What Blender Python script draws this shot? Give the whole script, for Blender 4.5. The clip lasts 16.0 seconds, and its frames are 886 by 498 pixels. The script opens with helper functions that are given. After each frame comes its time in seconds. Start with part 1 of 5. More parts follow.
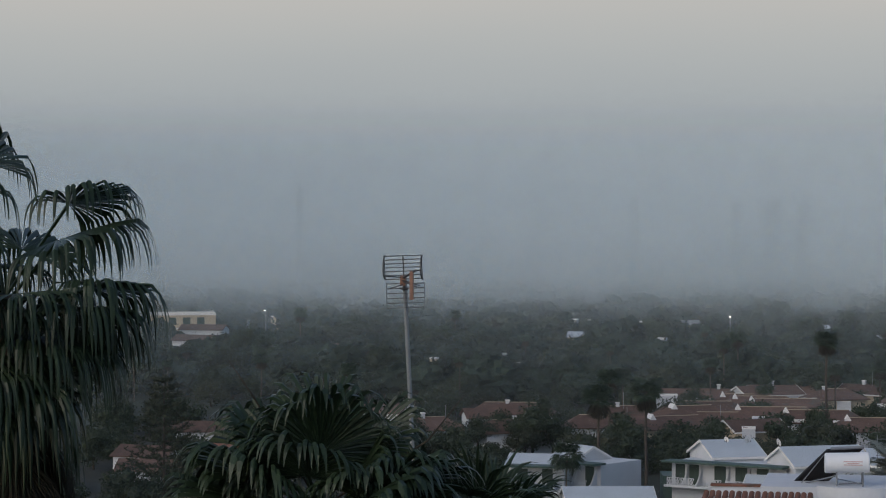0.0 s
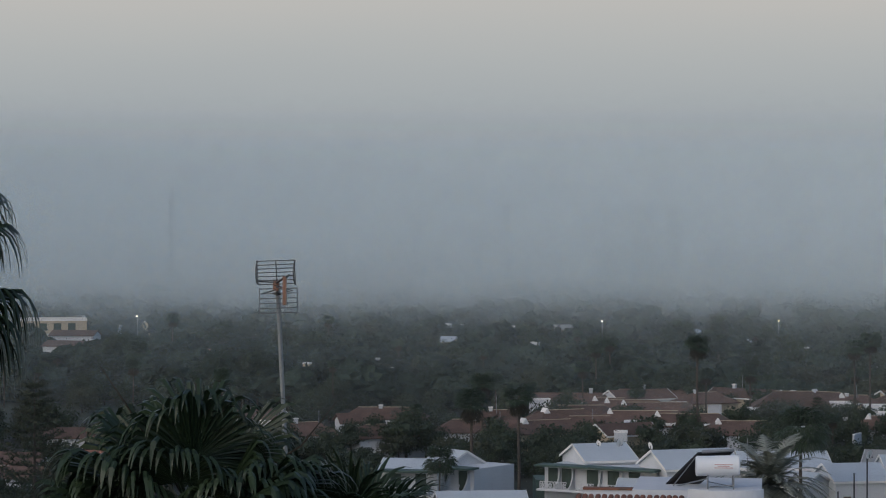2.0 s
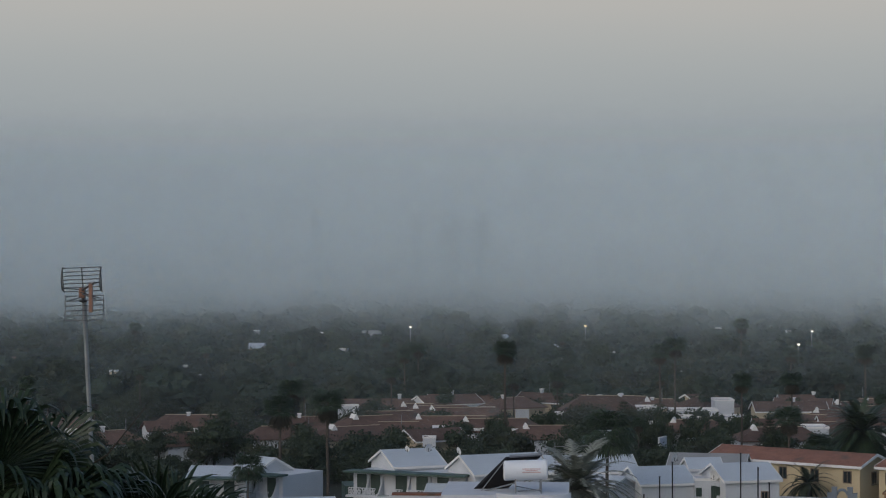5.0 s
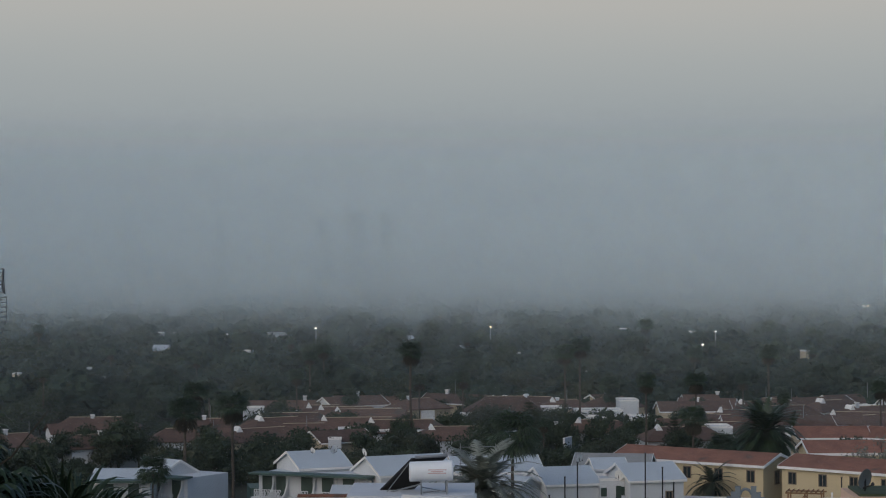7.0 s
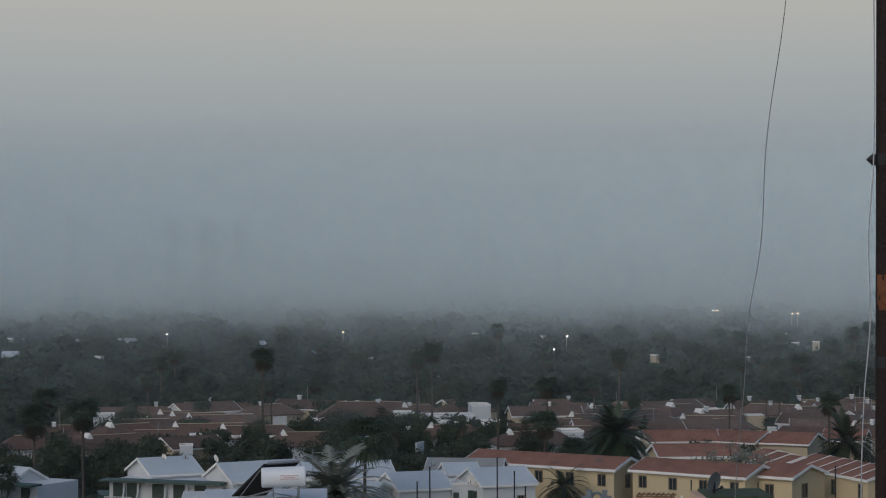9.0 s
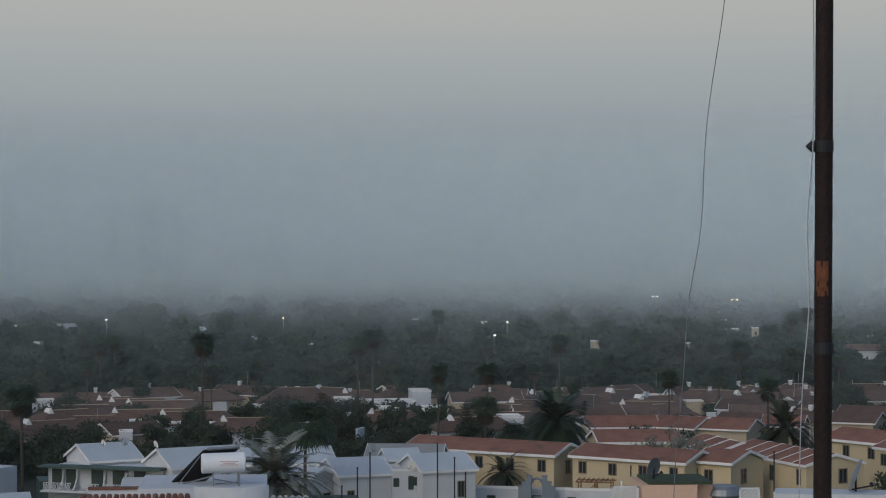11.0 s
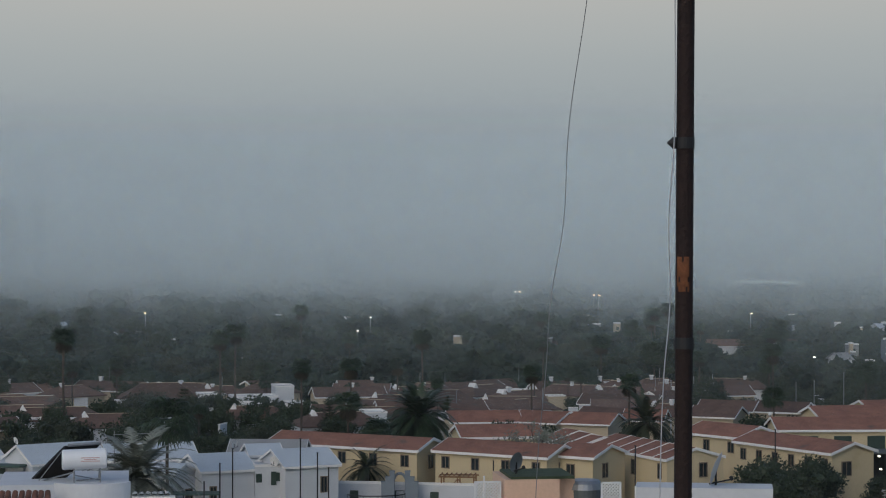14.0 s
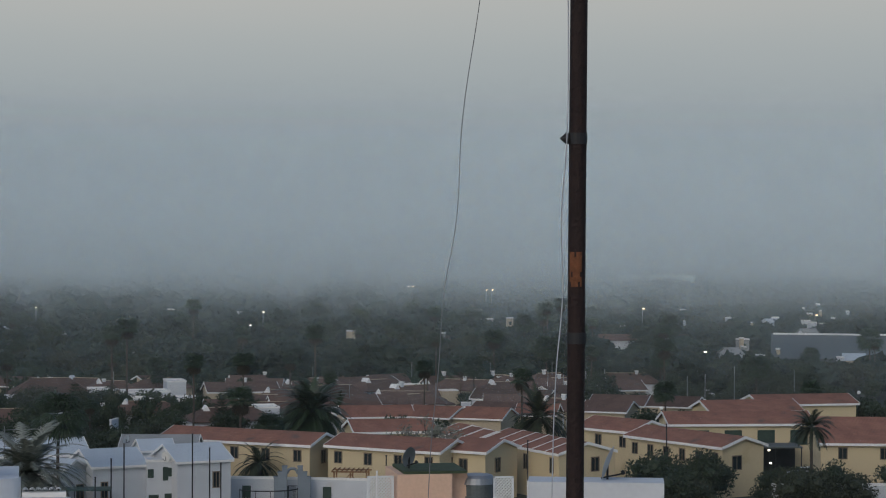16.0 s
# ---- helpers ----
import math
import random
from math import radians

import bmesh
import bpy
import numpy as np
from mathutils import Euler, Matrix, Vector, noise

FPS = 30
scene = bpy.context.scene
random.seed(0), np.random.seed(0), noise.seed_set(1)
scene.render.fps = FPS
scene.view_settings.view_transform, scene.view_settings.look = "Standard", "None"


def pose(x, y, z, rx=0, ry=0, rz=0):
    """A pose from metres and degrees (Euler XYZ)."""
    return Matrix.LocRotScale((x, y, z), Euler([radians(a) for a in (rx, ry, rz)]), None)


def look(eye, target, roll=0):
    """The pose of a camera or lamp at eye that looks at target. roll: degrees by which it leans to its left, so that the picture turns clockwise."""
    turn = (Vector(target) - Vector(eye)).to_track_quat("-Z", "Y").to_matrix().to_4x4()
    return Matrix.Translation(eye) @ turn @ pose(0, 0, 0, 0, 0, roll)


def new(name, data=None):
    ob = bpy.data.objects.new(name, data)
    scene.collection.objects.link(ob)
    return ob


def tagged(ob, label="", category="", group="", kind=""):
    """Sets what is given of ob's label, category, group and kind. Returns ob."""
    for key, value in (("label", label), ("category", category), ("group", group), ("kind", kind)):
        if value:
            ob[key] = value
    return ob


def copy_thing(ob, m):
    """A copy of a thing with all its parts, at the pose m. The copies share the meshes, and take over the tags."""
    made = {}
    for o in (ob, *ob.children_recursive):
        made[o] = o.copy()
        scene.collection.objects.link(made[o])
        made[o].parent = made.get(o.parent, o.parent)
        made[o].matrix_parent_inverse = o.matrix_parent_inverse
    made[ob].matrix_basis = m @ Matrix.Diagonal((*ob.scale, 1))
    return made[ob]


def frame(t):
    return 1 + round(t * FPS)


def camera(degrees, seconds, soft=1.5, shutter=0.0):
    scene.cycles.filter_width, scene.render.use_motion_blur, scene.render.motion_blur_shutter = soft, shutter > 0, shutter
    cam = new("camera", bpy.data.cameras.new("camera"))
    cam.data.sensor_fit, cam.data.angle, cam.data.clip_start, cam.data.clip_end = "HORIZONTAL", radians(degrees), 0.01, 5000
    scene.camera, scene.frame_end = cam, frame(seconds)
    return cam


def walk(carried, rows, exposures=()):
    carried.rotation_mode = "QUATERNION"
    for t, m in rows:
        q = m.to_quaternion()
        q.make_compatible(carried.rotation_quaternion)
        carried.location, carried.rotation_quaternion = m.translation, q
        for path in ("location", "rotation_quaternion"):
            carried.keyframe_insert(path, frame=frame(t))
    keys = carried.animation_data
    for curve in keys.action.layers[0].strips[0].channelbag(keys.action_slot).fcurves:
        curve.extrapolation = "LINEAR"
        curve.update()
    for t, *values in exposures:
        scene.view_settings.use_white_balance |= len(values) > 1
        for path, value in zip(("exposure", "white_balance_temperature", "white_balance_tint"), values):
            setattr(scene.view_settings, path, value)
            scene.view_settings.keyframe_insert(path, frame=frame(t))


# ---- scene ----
# ------------------------------------------------------------------ camera
cam = camera(21.5, 16.0, soft=1.1)
EYE = 30.0
ROWS = [  # seconds, heading to the right, pitch, roll (degrees)
    (0.0, -11.296, -0.635, -0.035), (0.5, -10.711, -0.615, 0.174), (1.0, -9.817, -0.596, 0.117),
    (1.5, -9.338, -0.556, 0.038), (2.0, -8.182, -0.513, -0.019), (2.5, -7.565, -0.477, 0.090),
    (3.0, -7.136, -0.357, -0.033), (3.5, -6.384, -0.156, 0.031), (4.0, -5.414, -0.280, 0.101),
    (4.5, -4.572, -0.361, 0.169), (5.0, -3.477, -0.365, 0.085), (5.2, -2.996, -0.294, 0.122),
    (7.3, -0.392, -0.346, 0.033), (7.5, 0.255, -0.233, -0.050), (8.0, 1.167, -0.126, 0.106),
    (8.5, 1.843, -0.131, 0.154), (9.0, 2.473, -0.223, 0.156), (11.5, 4.258, -0.616, 0.060),
    (12.0, 4.634, -0.651, 0.058), (12.5, 4.972, -0.693, -0.067), (13.0, 5.420, -0.686, -0.145),
    (13.5, 6.229, -0.700, -0.092), (14.0, 7.283, -0.690, -0.077), (14.5, 8.220, -0.768, -0.214),
    (15.0, 8.599, -0.797, -0.353), (15.5, 9.294, -0.790, -0.323), (16.0, 9.903, -0.810, -0.227),
]
walk(cam, [(t, pose(0, 0, EYE, 90 + pitch, roll, -yaw)) for t, yaw, pitch, roll in ROWS],
     exposures=[(0.0, 0.21, 6640, 12), (1.5, 0.21, 6620, 12), (3.5, 0.09, 6560, 12), (5.0, 0.05, 6570, 11), (9.0, 0.0, 6500, 9.5),
                (12.5, 0.05, 6450, 9), (16.0, 0.08, 6450, 9)])
scene.cycles.transparent_max_bounces = 32

# ------------------------------------------------------------------ light
world = bpy.data.worlds.new("dusk_sky")
scene.world = world
world.use_nodes = True
wn = world.node_tree
sky = wn.nodes.new("ShaderNodeTexSky")
sky.sky_type = "NISHITA"
sky.sun_disc = False
sky.sun_elevation = radians(30)
sky.sun_rotation = radians(215)
sky.dust_density = 1.5
sky.ozone_density = 2.0
wn.links.new(sky.outputs[0], wn.nodes["Background"].inputs[0])
wn.nodes["Background"].inputs[1].default_value = 0.10

sun_data = bpy.data.lights.new("sun", "SUN")
sun_data.energy, sun_data.angle, sun_data.color = 0.35, radians(40), (1.0, 0.96, 0.90)
sun = new("sun", sun_data)
sun.matrix_world = look((-60, -90, 90), (0, 0, 0))


# ------------------------------------------------------------------ materials
def lin(r, g, b):
    return tuple(((v / 255) / 12.92 if v / 255 < 0.04045 else ((v / 255 + 0.055) / 1.055) ** 2.4) for v in (r, g, b)) + (1.0,)


def mat(name, col, rough=0.7, metal=0.0, var=0.25, scale=1.5, fine=18.0, bump=0.2, per_object=0.0, stain=None, spec=0.4):
    """Two scales of noise over a base colour, fine relief, optional stains and a shift from object to object."""
    m = bpy.data.materials.new(name)
    m.use_nodes = True
    nt = m.node_tree
    bsdf = nt.nodes["Principled BSDF"]
    bsdf.inputs["Roughness"].default_value = rough
    bsdf.inputs["Metallic"].default_value = metal
    bsdf.inputs["Specular IOR Level"].default_value = spec
    tc = nt.nodes.new("ShaderNodeTexCoord")
    big, small = nt.nodes.new("ShaderNodeTexNoise"), nt.nodes.new("ShaderNodeTexNoise")
    big.inputs["Scale"].default_value, small.inputs["Scale"].default_value = scale, fine
    big.inputs["Detail"].default_value = 5
    for n in (big, small):
        nt.links.new(tc.outputs["Object"], n.inputs["Vector"])
    ramp = nt.nodes.new("ShaderNodeValToRGB")
    ramp.color_ramp.elements[0].position, ramp.color_ramp.elements[1].position = 0.3, 0.7
    ramp.color_ramp.elements[0].color = tuple(c * (1 - var) for c in col[:3]) + (1,)
    ramp.color_ramp.elements[1].color = tuple(min(1, c * (1 + var * 0.6)) for c in col[:3]) + (1,)
    mix = nt.nodes.new("ShaderNodeMath")
    mix.operation = "MULTIPLY_ADD"
    mix.inputs[1].default_value = 0.35
    nt.links.new(small.outputs[0], mix.inputs[0])
    scaled = nt.nodes.new("ShaderNodeMath")
    scaled.operation = "MULTIPLY"
    scaled.inputs[1].default_value = 0.65
    nt.links.new(big.outputs[0], scaled.inputs[0])
    nt.links.new(scaled.outputs[0], mix.inputs[2])
    nt.links.new(mix.outputs[0], ramp.inputs[0])
    out = ramp.outputs[0]
    if stain:
        st = nt.nodes.new("ShaderNodeTexNoise")
        st.inputs["Scale"].default_value, st.inputs["Detail"].default_value = scale * 0.6, 8
        nt.links.new(tc.outputs["Object"], st.inputs["Vector"])
        sr = nt.nodes.new("ShaderNodeValToRGB")
        sr.color_ramp.elements[0].position, sr.color_ramp.elements[1].position = stain[1], stain[1] + 0.12
        nt.links.new(st.outputs[0], sr.inputs[0])
        mx = nt.nodes.new("ShaderNodeMix")
        mx.data_type = "RGBA"
        nt.links.new(sr.outputs[0], mx.inputs[0])
        nt.links.new(out, mx.inputs[6])
        mx.inputs[7].default_value = stain[0]
        out = mx.outputs[2]
    if per_object:
        oi = nt.nodes.new("ShaderNodeObjectInfo")
        mr = nt.nodes.new("ShaderNodeMapRange")
        mr.inputs[3].default_value, mr.inputs[4].default_value = 1 - per_object, 1 + per_object
        nt.links.new(oi.outputs["Random"], mr.inputs[0])
        hs = nt.nodes.new("ShaderNodeHueSaturation")
        nt.links.new(mr.outputs[0], hs.inputs["Value"])
        nt.links.new(out, hs.inputs["Color"])
        out = hs.outputs[0]
    nt.links.new(out, bsdf.inputs["Base Color"])
    if bump:
        bp = nt.nodes.new("ShaderNodeBump")
        bp.inputs["Strength"].default_value, bp.inputs["Distance"].default_value = bump, 0.02
        nt.links.new(small.outputs[0], bp.inputs["Height"])
        nt.links.new(bp.outputs[0], bsdf.inputs["Normal"])
    return m


def tile_mat(name, col, per_object=0.12, ridge=6.0):
    """Clay roof tiles: rolls across the slope, rows down it, patchy weathering."""
    m = mat(name, col, rough=0.85, var=0.35, scale=0.5, fine=3.0, bump=0.0, per_object=per_object, stain=((0.10, 0.085, 0.07, 1), 0.60))
    nt = m.node_tree
    bsdf = nt.nodes["Principled BSDF"]
    tc = nt.nodes.new("ShaderNodeTexCoord")
    wave = nt.nodes.new("ShaderNodeTexWave")
    wave.bands_direction = "X"
    wave.inputs["Scale"].default_value = ridge / 3.0
    wave.inputs["Distortion"].default_value = 0.4
    nt.links.new(tc.outputs["Object"], wave.inputs["Vector"])
    bp = nt.nodes.new("ShaderNodeBump")
    bp.inputs["Strength"].default_value, bp.inputs["Distance"].default_value = 0.5, 0.06
    nt.links.new(wave.outputs["Fac"], bp.inputs["Height"])
    nt.links.new(bp.outputs[0], bsdf.inputs["Normal"])
    return m


def leaf_mat(name, dark, light, trans=0.15, rough=0.55):
    """Foliage: shade differs from leaf to leaf and from plant to plant."""
    m = bpy.data.materials.new(name)
    m.use_nodes = True
    nt = m.node_tree
    bsdf = nt.nodes["Principled BSDF"]
    bsdf.inputs["Roughness"].default_value = rough
    bsdf.inputs["Specular IOR Level"].default_value = 0.3
    geo, oi = nt.nodes.new("ShaderNodeNewGeometry"), nt.nodes.new("ShaderNodeObjectInfo")
    add = nt.nodes.new("ShaderNodeMath")
    add.operation = "MULTIPLY_ADD"
    add.inputs[1].default_value = 0.6
    half = nt.nodes.new("ShaderNodeMath")
    half.operation = "MULTIPLY"
    half.inputs[1].default_value = 0.4
    nt.links.new(oi.outputs["Random"], half.inputs[0])
    nt.links.new(geo.outputs["Random Per Island"], add.inputs[0])
    nt.links.new(half.outputs[0], add.inputs[2])
    ramp = nt.nodes.new("ShaderNodeValToRGB")
    ramp.color_ramp.elements[0].color, ramp.color_ramp.elements[1].color = dark + (1,), light + (1,)
    nt.links.new(add.outputs[0], ramp.inputs[0])
    nt.links.new(ramp.outputs[0], bsdf.inputs["Base Color"])
    tr = nt.nodes.new("ShaderNodeBsdfTranslucent")
    nt.links.new(ramp.outputs[0], tr.inputs[0])
    mx = nt.nodes.new("ShaderNodeMixShader")
    mx.inputs[0].default_value = trans
    nt.links.new(bsdf.outputs[0], mx.inputs[1])
    nt.links.new(tr.outputs[0], mx.inputs[2])
    nt.links.new(mx.outputs[0], nt.nodes["Material Output"].inputs[0])
    return m


def glow(name, col, strength):
    m = bpy.data.materials.new(name)
    m.use_nodes = True
    nt = m.node_tree
    em = nt.nodes.new("ShaderNodeEmission")
    em.inputs[0].default_value, em.inputs[1].default_value = col, strength
    nt.links.new(em.outputs[0], nt.nodes["Material Output"].inputs[0])
    return m


M_WHITE = mat("white_render", (0.60, 0.61, 0.62), 0.85, var=0.10, scale=0.5, fine=6, stain=((0.50, 0.49, 0.46, 1), 0.64))
M_WROOF = mat("white_roof_paint", (0.50, 0.545, 0.575), 0.8, var=0.12, scale=0.4, fine=5, stain=((0.45, 0.47, 0.48, 1), 0.6))
# pale stone coloured near black, to stand as silhouettes behind the fog veils
M_SILHOUETTE = mat("silhouette_stone", (0.04, 0.042, 0.045), 0.9, var=0.12, scale=0.1, fine=0.8)
M_GREYROOF = mat("grey_roof", (0.30, 0.30, 0.29), 0.9, var=0.2, scale=0.4, fine=5)
M_YELLOW = mat("yellow_render", (0.60, 0.485, 0.30), 0.9, var=0.10, scale=0.35, fine=6, per_object=0.05, stain=((0.49, 0.38, 0.22, 1), 0.66))
M_BEIGE = mat("beige_render", (0.50, 0.41, 0.29), 0.9, var=0.12, scale=0.35, fine=6, per_object=0.08, stain=((0.42, 0.34, 0.24, 1), 0.64))
M_TRIM = mat("white_trim", (0.80, 0.78, 0.74), 0.7, var=0.06, scale=1.0, fine=9)
M_RED = tile_mat("red_roof_tile", (0.275, 0.125, 0.083))
M_BROWN = tile_mat("brown_roof_tile", (0.135, 0.083, 0.062), per_object=0.25)
M_CLAY = mat("clay_tile", (0.17, 0.075, 0.048), 0.85, var=0.35, scale=3, fine=25, per_object=0.25, stain=((0.09, 0.06, 0.045, 1), 0.6))
M_GLASS = mat("window_glass", (0.025, 0.03, 0.032), 0.15, var=0.2, bump=0.0)
M_SHUTTER = mat("green_shutter", (0.035, 0.06, 0.045), 0.6, var=0.2)
M_FRAME = mat("brown_frame", (0.20, 0.15, 0.10), 0.7)
M_CANOPY = mat("green_fascia", (0.05, 0.09, 0.075), 0.6, var=0.2)
M_DARK = mat("dark_metal", (0.028, 0.028, 0.03), 0.6, 0.3)
M_GALV = mat("galvanised_steel", (0.30, 0.31, 0.32), 0.5, 0.7, var=0.2, scale=4, fine=30)
M_ALU = mat("aluminium_rod", (0.12, 0.12, 0.125), 0.5, 0.4, var=0.2)
M_ORANGE = mat("orange_plastic", (0.30, 0.155, 0.105), 0.6, var=0.2, scale=8)
M_BLACK = mat("collector_black", (0.012, 0.011, 0.011), 0.5, var=0.3)
M_TANK = mat("enamel_white", (0.80, 0.81, 0.82), 0.35, var=0.05, scale=2, spec=0.5)
M_PINK = mat("faded_red_print", (0.62, 0.40, 0.38), 0.5, var=0.2, scale=12)
M_RUST = mat("rusty_pole", (0.024, 0.013, 0.011), 0.75, 0.2, var=0.45, scale=6, fine=60, bump=0.4, stain=((0.07, 0.026, 0.012, 1), 0.66))
M_RUSTSPOT = mat("orange_rust", (0.17, 0.065, 0.028), 0.9, var=0.5, scale=14, fine=70, bump=0.5)
M_CABLE = mat("grey_cable", (0.17, 0.17, 0.175), 0.6, var=0.1)
M_CABLE2 = mat("pale_cable", (0.42, 0.43, 0.45), 0.5, var=0.1)
M_PEACH = mat("peach_render", (0.66, 0.44, 0.31), 0.9, var=0.15, scale=0.8, fine=10, stain=((0.20, 0.19, 0.18, 1), 0.66))
M_LATTICE = mat("white_lattice", (0.72, 0.72, 0.70), 0.6, var=0.08)
M_GREYTANK = mat("grey_fibre", (0.10, 0.115, 0.115), 0.6, var=0.25, scale=2)
M_MOSS = mat("green_roof_mat", (0.055, 0.075, 0.04), 0.95, var=0.4, scale=3)
M_TRUNK = mat("palm_trunk", (0.085, 0.068, 0.055), 0.95, var=0.4, scale=2, fine=14, bump=0.6)
M_BARK = mat("bark", (0.06, 0.048, 0.04), 0.95, var=0.4, scale=2, fine=14, bump=0.6)
M_GROUND = mat("dry_ground", (0.034, 0.036, 0.026), 0.95, var=0.5, scale=0.03, fine=0.4, bump=0.3, stain=((0.035, 0.05, 0.03, 1), 0.5))
M_TERRACE = mat("terrace_floor", (0.42, 0.38, 0.33), 0.8, var=0.2)
M_LEAF = leaf_mat("leaf_green", (0.022, 0.034, 0.021), (0.050, 0.068, 0.036))
M_LEAF2 = leaf_mat("leaf_olive", (0.022, 0.030, 0.018), (0.058, 0.066, 0.036))
M_PALM = leaf_mat("palm_green", (0.013, 0.025, 0.014), (0.046, 0.072, 0.035), 0.10, 0.34)
M_DATE = leaf_mat("date_palm_green", (0.11, 0.122, 0.10), (0.31, 0.325, 0.275), 0.1, 0.5)
M_DEAD = leaf_mat("dead_frond", (0.022, 0.02, 0.014), (0.062, 0.05, 0.032), 0.1, 0.8)
M_WOOD = mat("woodland_green", (0.034, 0.050, 0.038), 0.9, var=0.7, scale=0.06, fine=0.9, bump=0.0, stain=((0.036, 0.042, 0.028, 1), 0.58), spec=0.1)
M_BLUEGREY = mat("blue_grey_paint", (0.20, 0.23, 0.26), 0.8, var=0.15, scale=1.2, fine=9)
M_LAMPGLOW = glow("lamp_glow", (1.0, 0.88, 0.70, 1), 5.5)
M_LAMPWARM = glow("lamp_glow_warm", (1.0, 0.66, 0.34, 1), 6)


def fog_mat(name, amount, foot, top, seed):
    """A thin veil of fog: it scatters the sky's light, and thins out towards the ground and far up."""
    m = bpy.data.materials.new(name)
    m.use_nodes = True
    nt = m.node_tree
    for n in list(nt.nodes):
        if n.type != "OUTPUT_MATERIAL":
            nt.nodes.remove(n)
    tc, sep = nt.nodes.new("ShaderNodeTexCoord"), nt.nodes.new("ShaderNodeSeparateXYZ")
    nt.links.new(tc.outputs["Object"], sep.inputs[0])
    up, down = nt.nodes.new("ShaderNodeMapRange"), nt.nodes.new("ShaderNodeMapRange")
    for n, a, b, lo, hi in ((up, foot[0], foot[1], 0.0, amount), (down, top[0], top[1], 1.0, 0.0)):
        n.interpolation_type = "SMOOTHERSTEP"
        n.inputs[1].default_value, n.inputs[2].default_value = a, b
        n.inputs[3].default_value, n.inputs[4].default_value = lo, hi
    squash = nt.nodes.new("ShaderNodeMapping")
    squash.inputs["Scale"].default_value = (0.7, 0.7, 1.3)
    nt.links.new(tc.outputs["Object"], squash.inputs[0])
    nz = nt.nodes.new("ShaderNodeTexNoise")
    nz.noise_dimensions = "4D"
    nz.inputs["W"].default_value, nz.inputs["Scale"].default_value, nz.inputs["Detail"].default_value = seed, 0.012, 1.5
    nt.links.new(squash.outputs[0], nz.inputs["Vector"])
    wob = nt.nodes.new("ShaderNodeMath")
    wob.operation = "MULTIPLY_ADD"
    wob.inputs[1].default_value = 24.0
    nt.links.new(nz.outputs[0], wob.inputs[0])
    shift = nt.nodes.new("ShaderNodeMath")
    shift.operation = "SUBTRACT"
    shift.inputs[1].default_value = 12.0
    nt.links.new(sep.outputs[2], shift.inputs[0])
    nt.links.new(shift.outputs[0], wob.inputs[2])
    nt.links.new(wob.outputs[0], up.inputs[0])
    nt.links.new(sep.outputs[2], down.inputs[0])
    mul = nt.nodes.new("ShaderNodeMath")
    mul.operation = "MULTIPLY"
    nt.links.new(up.outputs[0], mul.inputs[0])
    nt.links.new(down.outputs[0], mul.inputs[1])
    clear, dif, trl = nt.nodes.new("ShaderNodeBsdfTransparent"), nt.nodes.new("ShaderNodeBsdfDiffuse"), nt.nodes.new("ShaderNodeBsdfTranslucent")
    dif.inputs[0].default_value = trl.inputs[0].default_value = (0.89, 0.98, 0.972, 1)
    both, out = nt.nodes.new("ShaderNodeMixShader"), nt.nodes.new("ShaderNodeMixShader")
    nt.links.new(dif.outputs[0], both.inputs[1])
    nt.links.new(trl.outputs[0], both.inputs[2])
    nt.links.new(mul.outputs[0], out.inputs[0])
    nt.links.new(clear.outputs[0], out.inputs[1])
    nt.links.new(both.outputs[0], out.inputs[2])
    nt.links.new(out.outputs[0], nt.nodes["Material Output"].inputs[0])
    return m


def backdrop_mat():
    """The distant sky over the fog: pale and warm above, blue-grey towards the horizon."""
    m = bpy.data.materials.new("distant_sky")
    m.use_nodes = True
    nt = m.node_tree
    tc, sep = nt.nodes.new("ShaderNodeTexCoord"), nt.nodes.new("ShaderNodeSeparateXYZ")
    nt.links.new(tc.outputs["Object"], sep.inputs[0])
    mr = nt.nodes.new("ShaderNodeMapRange")
    mr.inputs[1].default_value, mr.inputs[2].default_value = -120.0, 380.0
    nz = nt.nodes.new("ShaderNodeTexNoise")
    nz.inputs["Scale"].default_value, nz.inputs["Detail"].default_value = 0.004, 9
    squash = nt.nodes.new("ShaderNodeMapping")
    squash.inputs["Scale"].default_value = (0.35, 0.35, 1.6)
    nt.links.new(tc.outputs["Object"], squash.inputs[0])
    nt.links.new(squash.outputs[0], nz.inputs["Vector"])
    drift = nt.nodes.new("ShaderNodeMath")
    drift.operation = "MULTIPLY_ADD"
    drift.inputs[1].default_value = 46.0
    nt.links.new(nz.outputs[0], drift.inputs[0])
    nt.links.new(sep.outputs[2], drift.inputs[2])
    lower = nt.nodes.new("ShaderNodeMath")
    lower.operation = "SUBTRACT"
    lower.inputs[1].default_value = 23.0
    nt.links.new(drift.outputs[0], lower.inputs[0])
    nt.links.new(lower.outputs[0], mr.inputs[0])
    ramp = nt.nodes.new("ShaderNodeValToRGB")
    cr = ramp.color_ramp
    stops = ((0.0, (142, 153, 159)), (0.30, (140, 152, 159)), (0.40, (139, 149, 156)), (0.58, (147, 155, 160)),
             (0.74, (160, 166, 167)), (0.88, (171, 173, 171)), (1.0, (180, 178, 173)))
    cr.elements[0].position, cr.elements[0].color = stops[0][0], lin(*stops[0][1])
    cr.elements[1].position, cr.elements[1].color = stops[-1][0], lin(*stops[-1][1])
    cr.interpolation = "B_SPLINE"
    for p, c in stops[1:-1]:
        cr.elements.new(p).color = lin(*c)
    nt.links.new(mr.outputs[0], ramp.inputs[0])
    em = nt.nodes.new("ShaderNodeEmission")
    nt.links.new(ramp.outputs[0], em.inputs[0])
    nt.links.new(em.outputs[0], nt.nodes["Material Output"].inputs[0])
    return m


